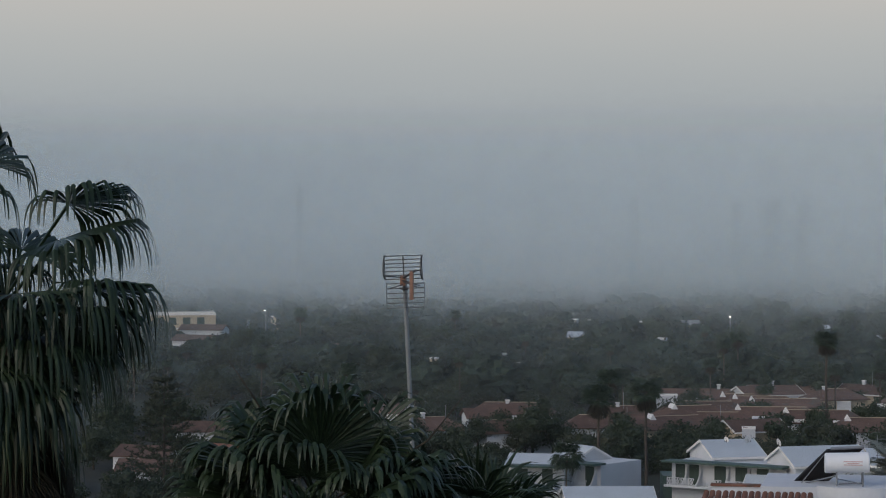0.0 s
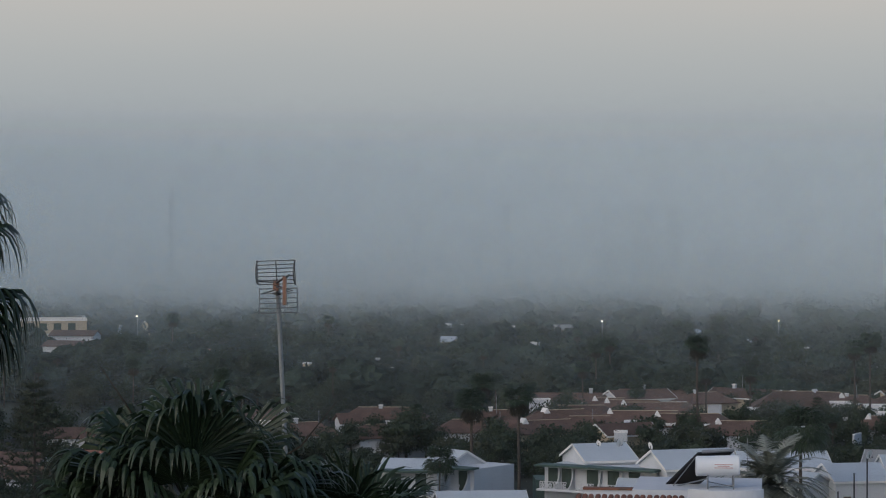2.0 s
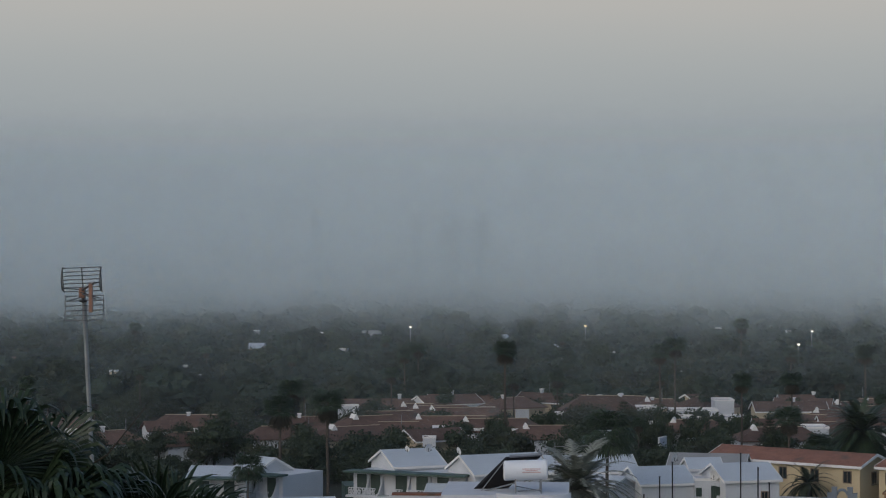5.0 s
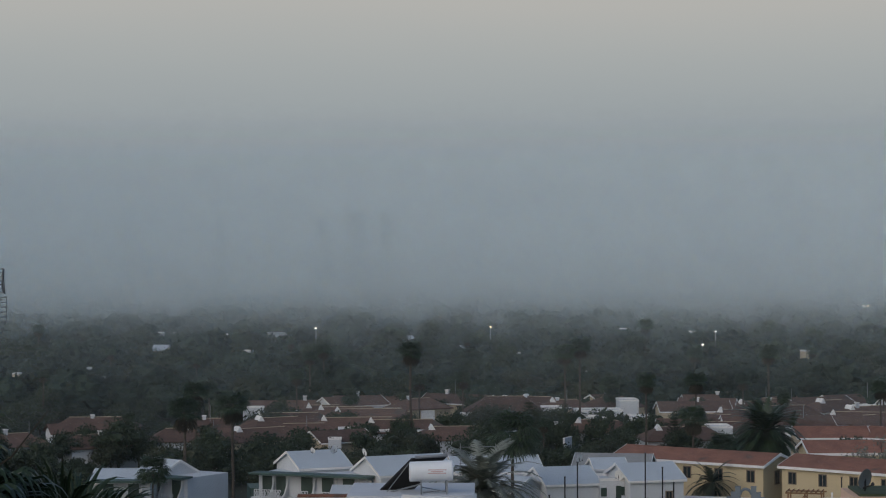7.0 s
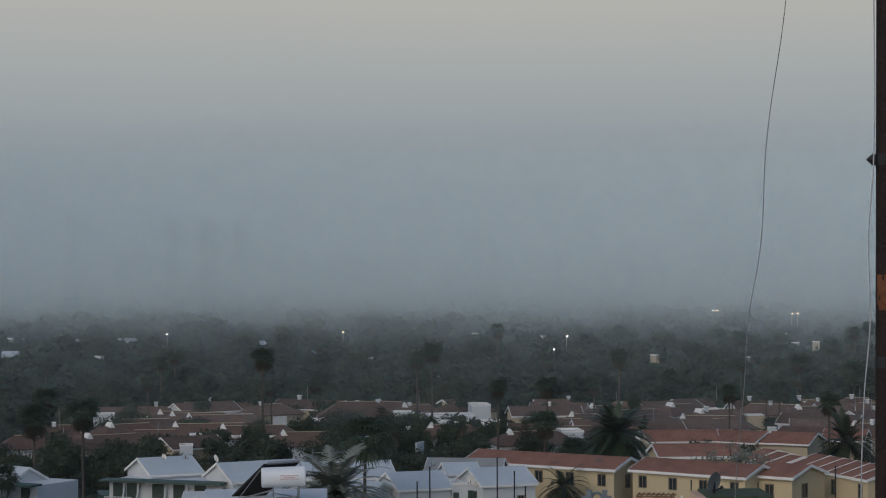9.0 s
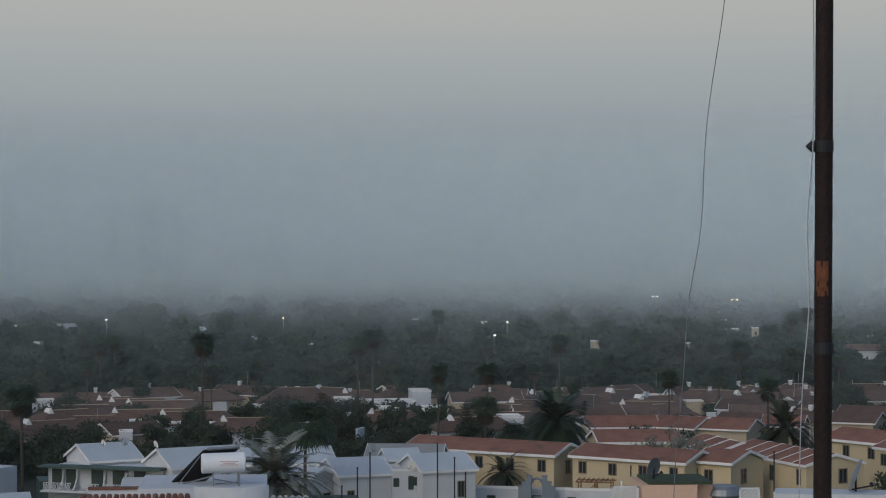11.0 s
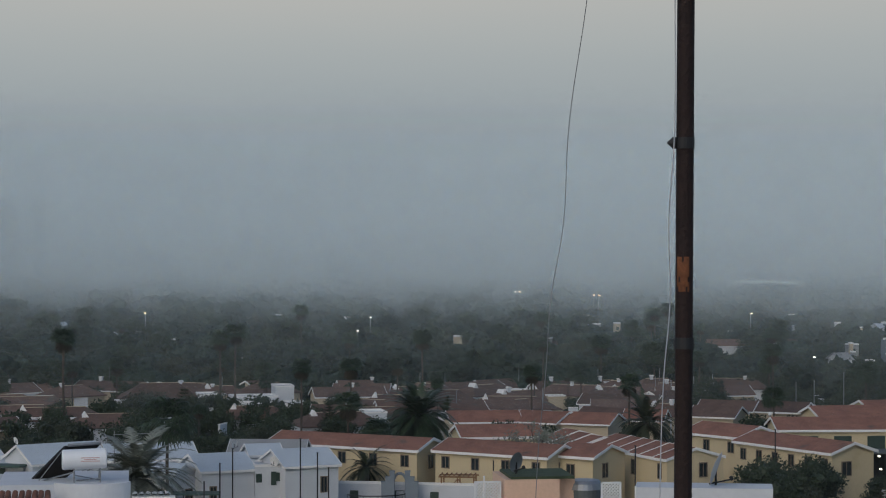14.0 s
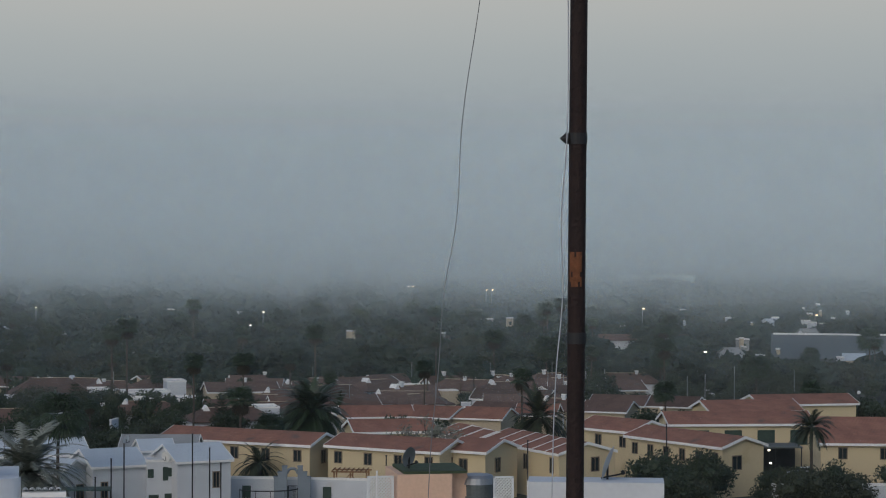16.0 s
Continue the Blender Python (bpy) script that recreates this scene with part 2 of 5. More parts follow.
# ------------------------------------------------------------------ mesh helpers
def link_mesh(name, verts, faces, material, parent=None, smooth=False):
    me = bpy.data.meshes.new(name)
    me.from_pydata([tuple(v) for v in verts], [], faces)
    me.materials.append(material)
    if smooth:
        me.shade_smooth()
    ob = new(name, me)
    ob.parent = parent
    return ob


def part(name, bm, material, parent, label=""):
    me = bpy.data.meshes.new(name)
    bm.to_mesh(me)
    bm.free()
    me.materials.append(material)
    ob = new(name, me)
    ob.parent = parent
    return tagged(ob, label)


def thing(name, m, label, category, group="", kind=""):
    ob = new(name)
    ob.matrix_world = m
    return tagged(ob, label, category, group, kind)


def box(bm, x0, x1, y0, y1, z0, z1, m=None):
    vs = [bm.verts.new((x, y, z)) for z in (z0, z1) for x, y in ((x0, y0), (x1, y0), (x1, y1), (x0, y1))]
    for f in ((3, 2, 1, 0), (4, 5, 6, 7), (0, 1, 5, 4), (1, 2, 6, 5), (2, 3, 7, 6), (3, 0, 4, 7)):
        bm.faces.new([vs[i] for i in f])
    if m is not None:
        for v in vs:
            v.co = m @ v.co
    return vs


def boxes(*dims):
    bm = bmesh.new()
    for d in dims:
        box(bm, *d)
    return bm


def bar(bm, a, b, r, n=8, r2=None):
    """A round bar from a to b."""
    a, b = Vector(a), Vector(b)
    q = (b - a).to_track_quat("Z", "Y").to_matrix().to_4x4()
    rings = []
    for c, rr in ((a, r), (b, r if r2 is None else r2)):
        rings.append([bm.verts.new(c + (q @ Vector((rr * math.cos(2 * math.pi * i / n), rr * math.sin(2 * math.pi * i / n), 0)))) for i in range(n)])
    for i in range(n):
        bm.faces.new((rings[0][i], rings[0][(i + 1) % n], rings[1][(i + 1) % n], rings[1][i]))
    bm.faces.new(list(reversed(rings[0])))
    bm.faces.new(rings[1])


def bars(*dims, n=8):
    bm = bmesh.new()
    for d in dims:
        bar(bm, *d[:3], n=n, r2=d[3] if len(d) > 3 else None)
    return bm


def height(x, y):
    """The hill under the viewpoint falls to a plain."""
    u = min(1.0, max(0.0, (math.hypot(x, y) - 70) / 105))
    return 20.0 * (1 - u * u * (3 - 2 * u))


# ------------------------------------------------------------------ ground, fog, distance
def build_ground():
    radii = [0, 20, 45, 70, 80, 90, 100, 110, 120, 130, 140, 150, 160, 175, 200, 250, 320, 420, 560, 750, 1000, 1500, 2400, 3600, 4700]
    n = 96
    verts, faces = [], []
    for r in radii:
        for i in range(n):
            a = 2 * math.pi * i / n
            verts.append((r * math.sin(a), r * math.cos(a), height(r, 0)))
    for j in range(len(radii) - 1):
        for i in range(n):
            k = (i + 1) % n
            faces.append((j * n + i, (j + 1) * n + i, (j + 1) * n + k, j * n + k))
    ob = link_mesh("ground", verts, faces, M_GROUND)
    tagged(ob, "dark dry ground with scrub between the houses", "ground", kind="structure")


def arc_sheet(name, radius, half, z0, z1, material, label, category):
    n = 64
    verts, faces = [], []
    for i in range(n + 1):
        a = radians(-half + 2 * half * i / n)
        for z in (z0, z1):
            verts.append((radius * math.sin(a), radius * math.cos(a), z))
    for i in range(n):
        faces.append((2 * i, 2 * i + 2, 2 * i + 3, 2 * i + 1))
    return tagged(link_mesh(name, verts, faces, material), label, category, kind="structure")


build_ground()
arc_sheet("backdrop", 3200, 26, -150, 700, backdrop_mat(), "pale hazy dusk sky above the fog", "sky")
# haze close by is even; the bank farther off lifts from the ground
FOG = ((215, 0.02, -40), (335, 0.05, -40), (395, 0.05, -30), (445, 0.04, -8), (490, 0.045, -8), (535, 0.07, -8), (580, 0.10, -8), (620, 0.13, -8), (660, 0.17, -8), (700, 0.20, -8), (735, 0.22, -8),
       (770, 0.24, -8), (805, 0.24, -8), (845, 0.24, -8), (890, 0.24, -8), (940, 0.24, -8), (1000, 0.23, -8), (1060, 0.22, -8), (1130, 0.20, -8), (1220, 0.18, -8))
for i, (r, amount, foot) in enumerate(FOG):
    arc_sheet("fog_bank", r, 24, 0, 40 + 0.16 * r, fog_mat("fog_veil", amount, (foot, foot + 25), (30 - 0.010 * r, 30 + 0.062 * r), i * 3.7),
              "thin grey veil of low fog drifting over the trees", "fog")


# ------------------------------------------------------------------ houses
def gable_house(name, corner, yaw, L, W, eave, ridge, wall, roof, label, group="", over=0.35, base=0.0, trim=True,
                front=(), right=(), left=(), shutter=False, fascia=0.20, hip=0.0, gablet=False):
    """A house whose front left corner stands at corner; x runs along its ridge, the front looks to -y."""
    th = thing(name, pose(corner[0], corner[1], base, 0, 0, yaw), label, "house", group)
    h = W / 2
    e, r = eave - base, ridge - base
    # walls with gable tops
    v = [(0, 0, 0), (L, 0, 0), (L, W, 0), (0, W, 0), (0, 0, e), (L, 0, e), (L, W, e), (0, W, e), (L - hip, h, r - 0.03), (hip, h, r - 0.03)]
    f = [(0, 1, 5, 4), (1, 2, 6, 8, 5) if not hip else (1, 2, 6, 5), (2, 3, 7, 6), (3, 0, 4, 9, 7) if not hip else (3, 0, 4, 7)]
    link_mesh("wall", v, f, wall, th)
    # roof slopes with thickness
    sl = (r - e) / h
    lo = e - over * sl
    t = 0.12
    for y0, sgn in ((-over, 1), (W + over, -1)):
        a, b = -over, L + over
        vs = [(a, y0, lo), (b, y0, lo), (b - (hip + over if hip else 0), h, r), (a + (hip + over if hip else 0), h, r)]
        vs += [(x, y, z + t) for x, y, z in vs]
        fs = [(0, 1, 2, 3), (4, 7, 6, 5), (0, 4, 5, 1), (1, 5, 6, 2), (2, 6, 7, 3), (3, 7, 4, 0)]
        if sgn < 0:
            fs = [tuple(reversed(q)) for q in fs]
        link_mesh("roof_slope", vs, fs, roof, th)
    if hip:
        for x0, x1 in ((-over, hip), (L + over, L - hip)):
            vs = [(x0, -over, lo + 0.02), (x0, W + over, lo + 0.02), (x1, h, r + 0.02), (x0, -over, lo + t), (x0, W + over, lo + t), (x1, h, r + t + 0.005)]
            link_mesh("roof_slope", vs, [(0, 1, 2), (3, 5, 4), (0, 3, 4, 1), (1, 4, 5, 2), (2, 5, 3, 0)], roof, th)
        part("ridge_cap", bars(((hip, h, r + t), (L - hip, h, r + t), 0.06), n=6), M_BEIGE, th, "pale mortared ridge")
    if gablet:
        w = 0.95
        v = [(hip - w, h - 0.95, r - 1.05), (hip + w, h - 0.95, r - 1.05), (hip, h - 0.95, r + 0.5), (hip - w, h + 0.6, r - 1.05), (hip + w, h + 0.6, r - 1.05), (hip, h + 0.6, r + 0.48)]
        link_mesh("gablet", v, [(0, 1, 2), (1, 4, 5, 2), (3, 0, 2, 5), (4, 3, 5)], M_TRIM, th)
    if trim:
        part("fascia", boxes((-over, L + over, -over - 0.05, -over - 0.003, lo - fascia, lo + t * 0.7)), M_TRIM, th, "white painted eaves board")
        if not hip:
            for x in (-over - 0.05, L + over + 0.003):
                for y0 in (-over, W + over):
                    bm = bmesh.new()
                    vs = []
                    for yy, zz in ((y0, lo), (h, r)):
                        vs += [(x, yy, zz - fascia * 0.8), (x, yy, zz + t + 0.03), (x + 0.047, yy, zz + t + 0.03), (x + 0.047, yy, zz - fascia * 0.8)]
                    vv = [bm.verts.new(p) for p in vs]
                    for q in ((0, 1, 5, 4), (1, 2, 6, 5), (2, 3, 7, 6), (3, 0, 4, 7), (3, 2, 1, 0), (4, 5, 6, 7)):
                        bm.faces.new([vv[i] for i in q])
                    part("rake_board", bm, M_TRIM, th)
    # windows
    for side, items in (("f", front), ("r", right), ("l", left)):
        for s, z, w, hh in items:
            m = {"f": pose(s, 0, z - base), "r": pose(L, s, z - base, 0, 0, 90), "l": pose(0, s, z - base, 0, 0, -90)}[side]
            window(th, m, w, hh, shutter)
    return th


def window(parent, m, w, h, shutter=False):
    """A framed window or door whose sill's middle is at m."""
    bm = boxes((-w / 2 - 0.1, -w / 2, -0.06, 0.02, -0.08, h + 0.1), (w / 2, w / 2 + 0.1, -0.06, 0.02, -0.08, h + 0.1),
               (-w / 2, w / 2, -0.06, 0.02, h, h + 0.1), (-w / 2, w / 2, -0.08, 0.02, -0.08, 0), (-0.03, 0.03, -0.045, 0.0, 0, h))
    bm.transform(m)
    fr = part("window_frame", bm, M_FRAME if not shutter else M_SHUTTER, parent)
    bm = boxes((-w / 2, w / 2, -0.02, 0.0, 0, h))
    bm.transform(m)
    part("pane" if not shutter else "shutter", bm, M_SHUTTER if shutter else M_GLASS, fr)


WG = "white houses"


def flat_block(name, corner, yaw, L, W, top, material, label, group=WG, front=(), base=0.0, parapet=0.25, right=()):
    th = thing(name, pose(corner[0], corner[1], base, 0, 0, yaw), label, "house", group)
    t = top - base
    part("wall", boxes((0, L, 0, W, 0, t)), material, th)
    if parapet:
        part("parapet", boxes((-0.05, L + 0.05, -0.05, 0.12, t, t + parapet), (-0.05, L + 0.05, W - 0.12, W + 0.05, t, t + parapet),
                              (-0.05, 0.12, 0.12, W - 0.12, t, t + parapet), (L - 0.12, L + 0.05, 0.12, W - 0.12, t, t + parapet)), M_TRIM, th)
    for s, z, w, h in front:
        window(th, pose(s, 0, z - base), w, h, True)
    for s, z, w, h in right:
        window(th, pose(L, s, z - base, 0, 0, 90), w, h)
    return th


def post(x, y, z0, z1, r, material, name, label, category="post", group=""):
    th = thing(name, pose(x, y, z0), label, category, group)
    part("pole", bars(((0, 0, 0), (0, 0, z1 - z0), r)), material, th)
    part("cap", bars(((0, 0, z1 - z0), (0, 0, z1 - z0 + r), r * 1.5)), material, th)
    return th


YG = "yellow terraced houses"


def wins(a, b, n, z=3.55, w=0.85, h=1.15):
    return [(a + (b - a) * i / max(1, n - 1), z, w, h) for i in range(n)]


YL = "yellow two-storey house with red tiled roof and white eaves"
gable_house("terraced_house", (13.8, 259.9), -36, 18.8, 6.2, 5.4, 6.35, M_YELLOW, M_RED, YL, YG, front=wins(1.5, 17.3, 5), right=[(3.0, 3.2, 0.9, 1.3)])
gable_house("terraced_house", (31.0, 248.7), -40.5, 13.9, 6.2, 5.4, 6.35, M_YELLOW, M_RED, YL, YG, front=wins(1.3, 12.6, 4), right=[(3.0, 3.2, 0.9, 1.3)])
gable_house("terraced_house", (42.9, 242.1), -42, 4.6, 6.6, 5.4, 6.35, M_YELLOW, M_RED, YL, YG, front=[(1.9, 3.2, 0.9, 1.25)], right=[(2.5, 3.1, 1.0, 1.4)])
gable_house("terraced_house", (65.6, 254.4), -66, 16.2, 5.8, 5.5, 6.4, M_YELLOW, M_RED, YL, YG, front=wins(1.3, 15, 6), right=[(2.0, 3.0, 1.2, 1.4)])
gable_house("terraced_house", (62.6, 266.6), -58, 8.6, 6.5, 5.4, 6.4, M_YELLOW, M_RED, YL, YG, front=wins(3.5, 7.4, 2))
gable_house("terraced_house", (74.4, 268.3), -4, 17.2, 7.0, 5.4, 6.5, M_YELLOW, M_RED, "yellow house with red tiled roof, white eaves and green shutters", YG, front=wins(3.6, 15.6, 4, 2.9, 1.9, 1.6), shutter=True)
gable_house("terraced_house", (85.0, 245.0), -14, 13.0, 13.0, 5.3, 7.5, M_YELLOW, M_RED, YL, YG, front=wins(2.4, 11.5, 3))
gable_house("terraced_house", (83.8, 283.0), 4, 12.0, 7.0, 5.55, 6.6, M_YELLOW, M_RED, YL, YG)
gable_house("terraced_house", (94.8, 297.0), 4, 13.5, 7.0, 5.2, 6.15, M_YELLOW, M_RED, YL, YG)
gable_house("terraced_house", (36.0, 263.0), 3, 9.2, 7.0, 5.4, 6.4, M_YELLOW, M_RED, YL, YG)
for i in range(3):
    gable_house("row_house", (44.4 + 0.9 * i, 260.8 - 2.6 * i), -70, 2.75, 7.0, 5.25 - 0.12 * i, 6.25 - 0.12 * i, M_YELLOW, M_RED, "narrow yellow row house with stepped red tiled roof", YG, over=0.18, right=[(2.6, 2.6, 0.7, 1.2)])
for i in range(6):
    gable_house("row_house", (48.8 + 0.92 * i, 253.7 - 2.36 * i), -68.8, 2.55, 7.2, 5.25 - 0.05 * i, 6.25 - 0.05 * i, M_YELLOW, M_RED, "narrow yellow row house with stepped red tiled roof", YG, over=0.18,
                front=[(1.2, 2.9, 0.6, 1.5)] if i % 2 else (), right=[(4.6, 3.0, 0.9, 1.4)])

# beige bungalows behind the yellow rows
BG = "red-roofed bungalows"
for x, y, yaw, L in ((39.6, 300, 2, 9.0), (47.5, 301, -38, 6.5), (53.0, 298, -30, 7.0), (57.0, 306, -35, 8.0), (62.5, 301, -20, 5.0),
                     (76.0, 316, -28, 7.5), (83.0, 313, -30, 7.0), (72.5, 306, -30, 6.0)):
    gable_house("bungalow", (x, y), yaw, L, 6.5, 3.9, 5.0, M_BEIGE, M_RED if y < 302 else M_BROWN, "beige rendered bungalow with a red tiled roof", BG, fascia=0.12, right=[(3, 1.2, 0.9, 1.2)])

# brown-roofed bungalows with white gablets


def chimney(th, x, y, z, h=1.1):
    ch = part("chimney", boxes((x - 0.25, x + 0.25, y - 0.25, y + 0.25, z - 0.6, z + h)), M_WHITE, th, "white rendered chimney")
    part("cap", boxes((x - 0.33, x + 0.33, y - 0.33, y + 0.33, z + h + 0.003, z + h + 0.12)), M_TRIM, ch)


BL = "white bungalow with a hipped brown tiled roof and small white gablet"
for x, y, yaw, L in ((-33.3, 338, 8, 13), (-27.4, 353.6, 6, 9), (-25.3, 350, 6, 12), (-22.4, 345.5, 8, 14), (-23.4, 329.5, 6, 14), (-16.5, 325.4, 6, 13),
                     (-7.7, 313.8, 8, 11), (22.8, 312.4, 10, 11), (33, 345, -14, 11), (49, 340, -10, 12), (41, 352, 4, 11)):
    gable_house("bungalow", (x - 2.0, y - 3.2), yaw, L, 6.6, 2.7, 4.1, M_WHITE, M_BROWN, BL, BG, over=0.4, hip=2.2, trim=False, gablet=True, front=wins(2, L - 2, 3, 0.9, 1.2, 1.1))
gable_house("bungalow", (-3.5, 351), 3, 12, 9, 3.1, 5.3, M_WHITE, M_BROWN, "large white bungalow with a hipped brown tiled roof", BG, hip=3.2, trim=False, front=wins(2, 10, 3, 0.9, 1.2, 1.1))
random.seed(11)
for row_y, x0, x1, step in ((303, -46, -20, 4), (312, -44, -22, 3), (322, -46, -28, 2), (322, 68, 80, 3), (332, 40, 78, 4), (341, 62, 80, 3), (350, 52, 84, 2), (358, 24, 88, 2.5),
                            (366, -38, 88, 3), (374, -26, 60, 6), (318, 24, 34, 2), (328, 8, 36, 4), (338, 24, 32, 3), (372, 66, 92, 5), (297, -78, -50, 12), (330, -84, -52, 10)):
    x = x0 + random.uniform(0, 3)
    while x < x1:
        L = random.uniform(7.5, 12)
        zr = random.uniform(3.7, 4.4)
        style = random.random()
        wall = random.choice((M_WHITE, M_BEIGE, M_WHITE))
        at, yaw = (x, row_y + random.uniform(-3, 3)), random.choice((5, 8, -12, -28, 32))
        if style < 0.55:
            th = gable_house("bungalow", at, yaw, L, 6.4, zr - 1.35, zr, wall, M_BROWN, "bungalow with a low hipped brown tiled roof", BG, over=0.35, hip=2.0, trim=False, gablet=style < 0.2)
        else:
            th = gable_house("bungalow", at, yaw, L, 6.0, zr - 1.2, zr, wall, M_BROWN, "bungalow with a brown tiled roof and white verge boards", BG, over=0.3, fascia=0.10)
        if random.random() < 0.5:
            chimney(th, random.uniform(2.2, L - 2.2), 3.0, zr - 0.2, random.uniform(0.5, 0.9))
        if random.random() < 0.55:
            flat_block("patio_wall", (at[0] + random.uniform(-1, 3), at[1] - random.uniform(1.6, 2.6)), yaw + random.choice((0, 0, 80)), random.uniform(1.5, 4.5), 0.25, random.uniform(1.6, 2.6), M_WHITE,
                       "low white patio wall beside a bungalow", "patio walls", parapet=0.08)
        if random.random() < 0.3:
            post(at[0] + L * 0.5, at[1] + 2.8, zr - 0.3, zr + random.uniform(1.0, 2.2), 0.035, M_GALV, "roof_aerial", "thin roof aerial pole on a bungalow", "aerial", "roof aerials")
        x += L + random.uniform(0.5, 1.0 + step)


random.seed(23)
for _ in range(70):
    row = random.choice((299, 308, 317, 327, 336, 345, 354, 363, 371))
    x = random.uniform(-44, 88)
    if x < 36 and row < 310 and x > -20:
        continue
    if random.random() < 0.6:
        flat_block("patio_wall", (x, row + random.uniform(-3, 3)), random.choice((4, 8, -14, 70)), random.uniform(1.2, 4.0), 0.25, random.uniform(2.2, 3.5), M_WHITE, "white rendered patio wall between bungalows", "patio walls", parapet=0.08)
    else:
        flat_block("annexe", (x, row + random.uniform(-3, 3)), random.choice((4, 8, -14)), random.uniform(1.6, 4.5), 2.2, random.uniform(2.5, 3.6), random.choice((M_WHITE, M_WHITE, M_BEIGE)), "low flat-roofed white annexe of a bungalow", "annexes", parapet=0.2)

# white houses

def balcony_house(corner, yaw, L, label, doors):
    """A white two-storey block with a green-edged canopy, balcony doors, curved screens and pierced balustrades."""
    th = flat_block("balcony_house", corner, yaw, L, 7.0, 5.1, M_WHITE, label, front=doors, parapet=0)
    part("canopy", boxes((-0.4, L + 0.4, -1.7, 0.4, 5.104, 5.3)), M_CANOPY, th, "dark green canopy board")
    part("balcony_floor", boxes((-0.2, L + 0.2, -1.5, -0.003, 2.55, 2.75)), M_WHITE, th)
    for s, z, w, h in doors:
        a, b = s - w * 0.9, s + w * 0.75
        rail = part("balustrade", boxes((a, b, -1.5, -1.42, 3.5, 3.58)), M_WHITE, th, "pierced white balustrade")
        part("bottom_rail", boxes((a, b, -1.5, -1.42, 2.754, 2.82)), M_WHITE, rail)
        n = 5
        for k in range(n):
            x0, x1 = a + (b - a) * k / n, a + (b - a) * (k + 1) / n
            part("post", boxes((x0 - 0.03, x0 + 0.03, -1.49, -1.43, 2.82, 3.5)), M_WHITE, rail)
            for p, q in (((x0, 2.82), (x1, 3.5)), ((x0, 3.5), (x1, 2.82))):
                part("slat", bars(((p[0], -1.46, p[1]), (q[0], -1.46, q[1]), 0.035, 0.035), n=4), M_WHITE, rail)
        # curved screen wall at the door's side
        bm = bmesh.new()
        pts = [(-0.003, 4.9)] + [(-0.25 - 1.2 * (k / 7), 4.5 - 1.55 * math.sin(k / 7 * math.pi / 2) ** 0.8) for k in range(8)] + [(-1.45, 2.754), (-0.003, 2.754)]
        loop = [[bm.verts.new((x, y, z)) for y, z in pts] for x in (b + 0.12, b + 0.27)]
        bm.faces.new(list(reversed(loop[0])))
        bm.faces.new(loop[1])
        for i in range(len(pts)):
            j = (i + 1) % len(pts)
            bm.faces.new((loop[0][i], loop[0][j], loop[1][j], loop[1][i]))
        bmesh.ops.recalc_face_normals(bm, faces=bm.faces)
        part("screen_wall", bm, M_WHITE, th)
    return th


WL = "white rendered house with a low white-painted gable roof"
balcony_house((-24.3, 244.2), -21.5, 13.0, "white two-storey house with balcony doors under a dark green canopy", [(1.0, 2.76, 0.9, 2.0), (2.6, 2.76, 0.9, 2.0), (5.6, 2.76, 1.1, 2.0), (8.0, 2.76, 1.1, 2.0), (10.4, 2.76, 1.1, 2.0)])
gable_house("white_house", (-19.9, 243.9), 26, 5.6, 7.0, 5.6, 7.0, M_WHITE, M_WROOF, WL, WG, over=0.25, fascia=0.15)
gable_house("white_house", (-11.2, 238.0), 27, 8.4, 7.0, 5.45, 7.0, M_WHITE, M_WROOF, WL, WG, over=0.25, fascia=0.15)
gable_house("white_house", (-16.2, 236.6), -6, 5.5, 5.0, 3.3, 4.3, M_WHITE, M_WROOF, WL, WG, over=0.25, fascia=0.15)
gable_house("white_house", (-40.6, 236.5), -2, 5.4, 6.6, 4.9, 5.95, M_WHITE, M_WROOF, WL, WG, over=0.25, fascia=0.15)
gable_house("white_house", (-36.9, 243.8), -42, 3.8, 4.6, 5.3, 6.5, M_WHITE, M_WROOF, WL, WG, over=0.25, fascia=0.15)
balcony_house((-40.0, 236.0), -2, 5.5, "white two-storey house end with balcony doors", [(1.2, 2.76, 0.9, 2.0), (3.8, 2.76, 0.9, 2.0)])
balcony_house((-35.6, 241.3), -30, 5.2, "white two-storey house end with balcony doors", [(1.2, 2.76, 0.9, 2.0), (3.8, 2.76, 0.9, 2.0)])
gable_house("white_house", (-33.0, 228.0), 14, 8.6, 5.5, 2.7, 3.6, M_WHITE, M_WROOF, WL, WG, over=0.25, fascia=0.15)
flat_block("garage", (-25.5, 247), 10, 7, 5, 3.2, M_CANOPY, "low building with a dark green roof", parapet=0)
# towards the yellow houses
gable_house("white_house", (-3.5, 241.0), 10, 9.0, 7.5, 5.4, 6.7, M_WHITE, M_WROOF, WL, WG, over=0.25, fascia=0.15)
gable_house("white_house", (-1.6, 237.7), -40, 5.0, 5.2, 4.2, 5.4, M_WHITE, M_WROOF, WL, WG, over=0.3, fascia=0.15, right=[(3.4, 0.9, 1.0, 1.9)])
gable_house("white_house", (5.7, 235.8), 18, 5.6, 7.0, 4.75, 6.1, M_WHITE, M_WROOF, WL, WG, over=0.25, fascia=0.15, front=[(1.2, 1.6, 0.6, 1.5)])
cube = flat_block("white_house", (11.1, 237.0), 4, 3.0, 5.0, 5.0, M_WHITE, "white cube-shaped house with a flat roof and small windows", front=[(0.4, 3.5, 0.4, 0.7), (1.9, 3.2, 0.35, 1.2), (2.4, 3.6, 0.4, 0.7), (0.7, 1.0, 0.8, 0.6), (2.3, 1.2, 0.8, 0.5)])
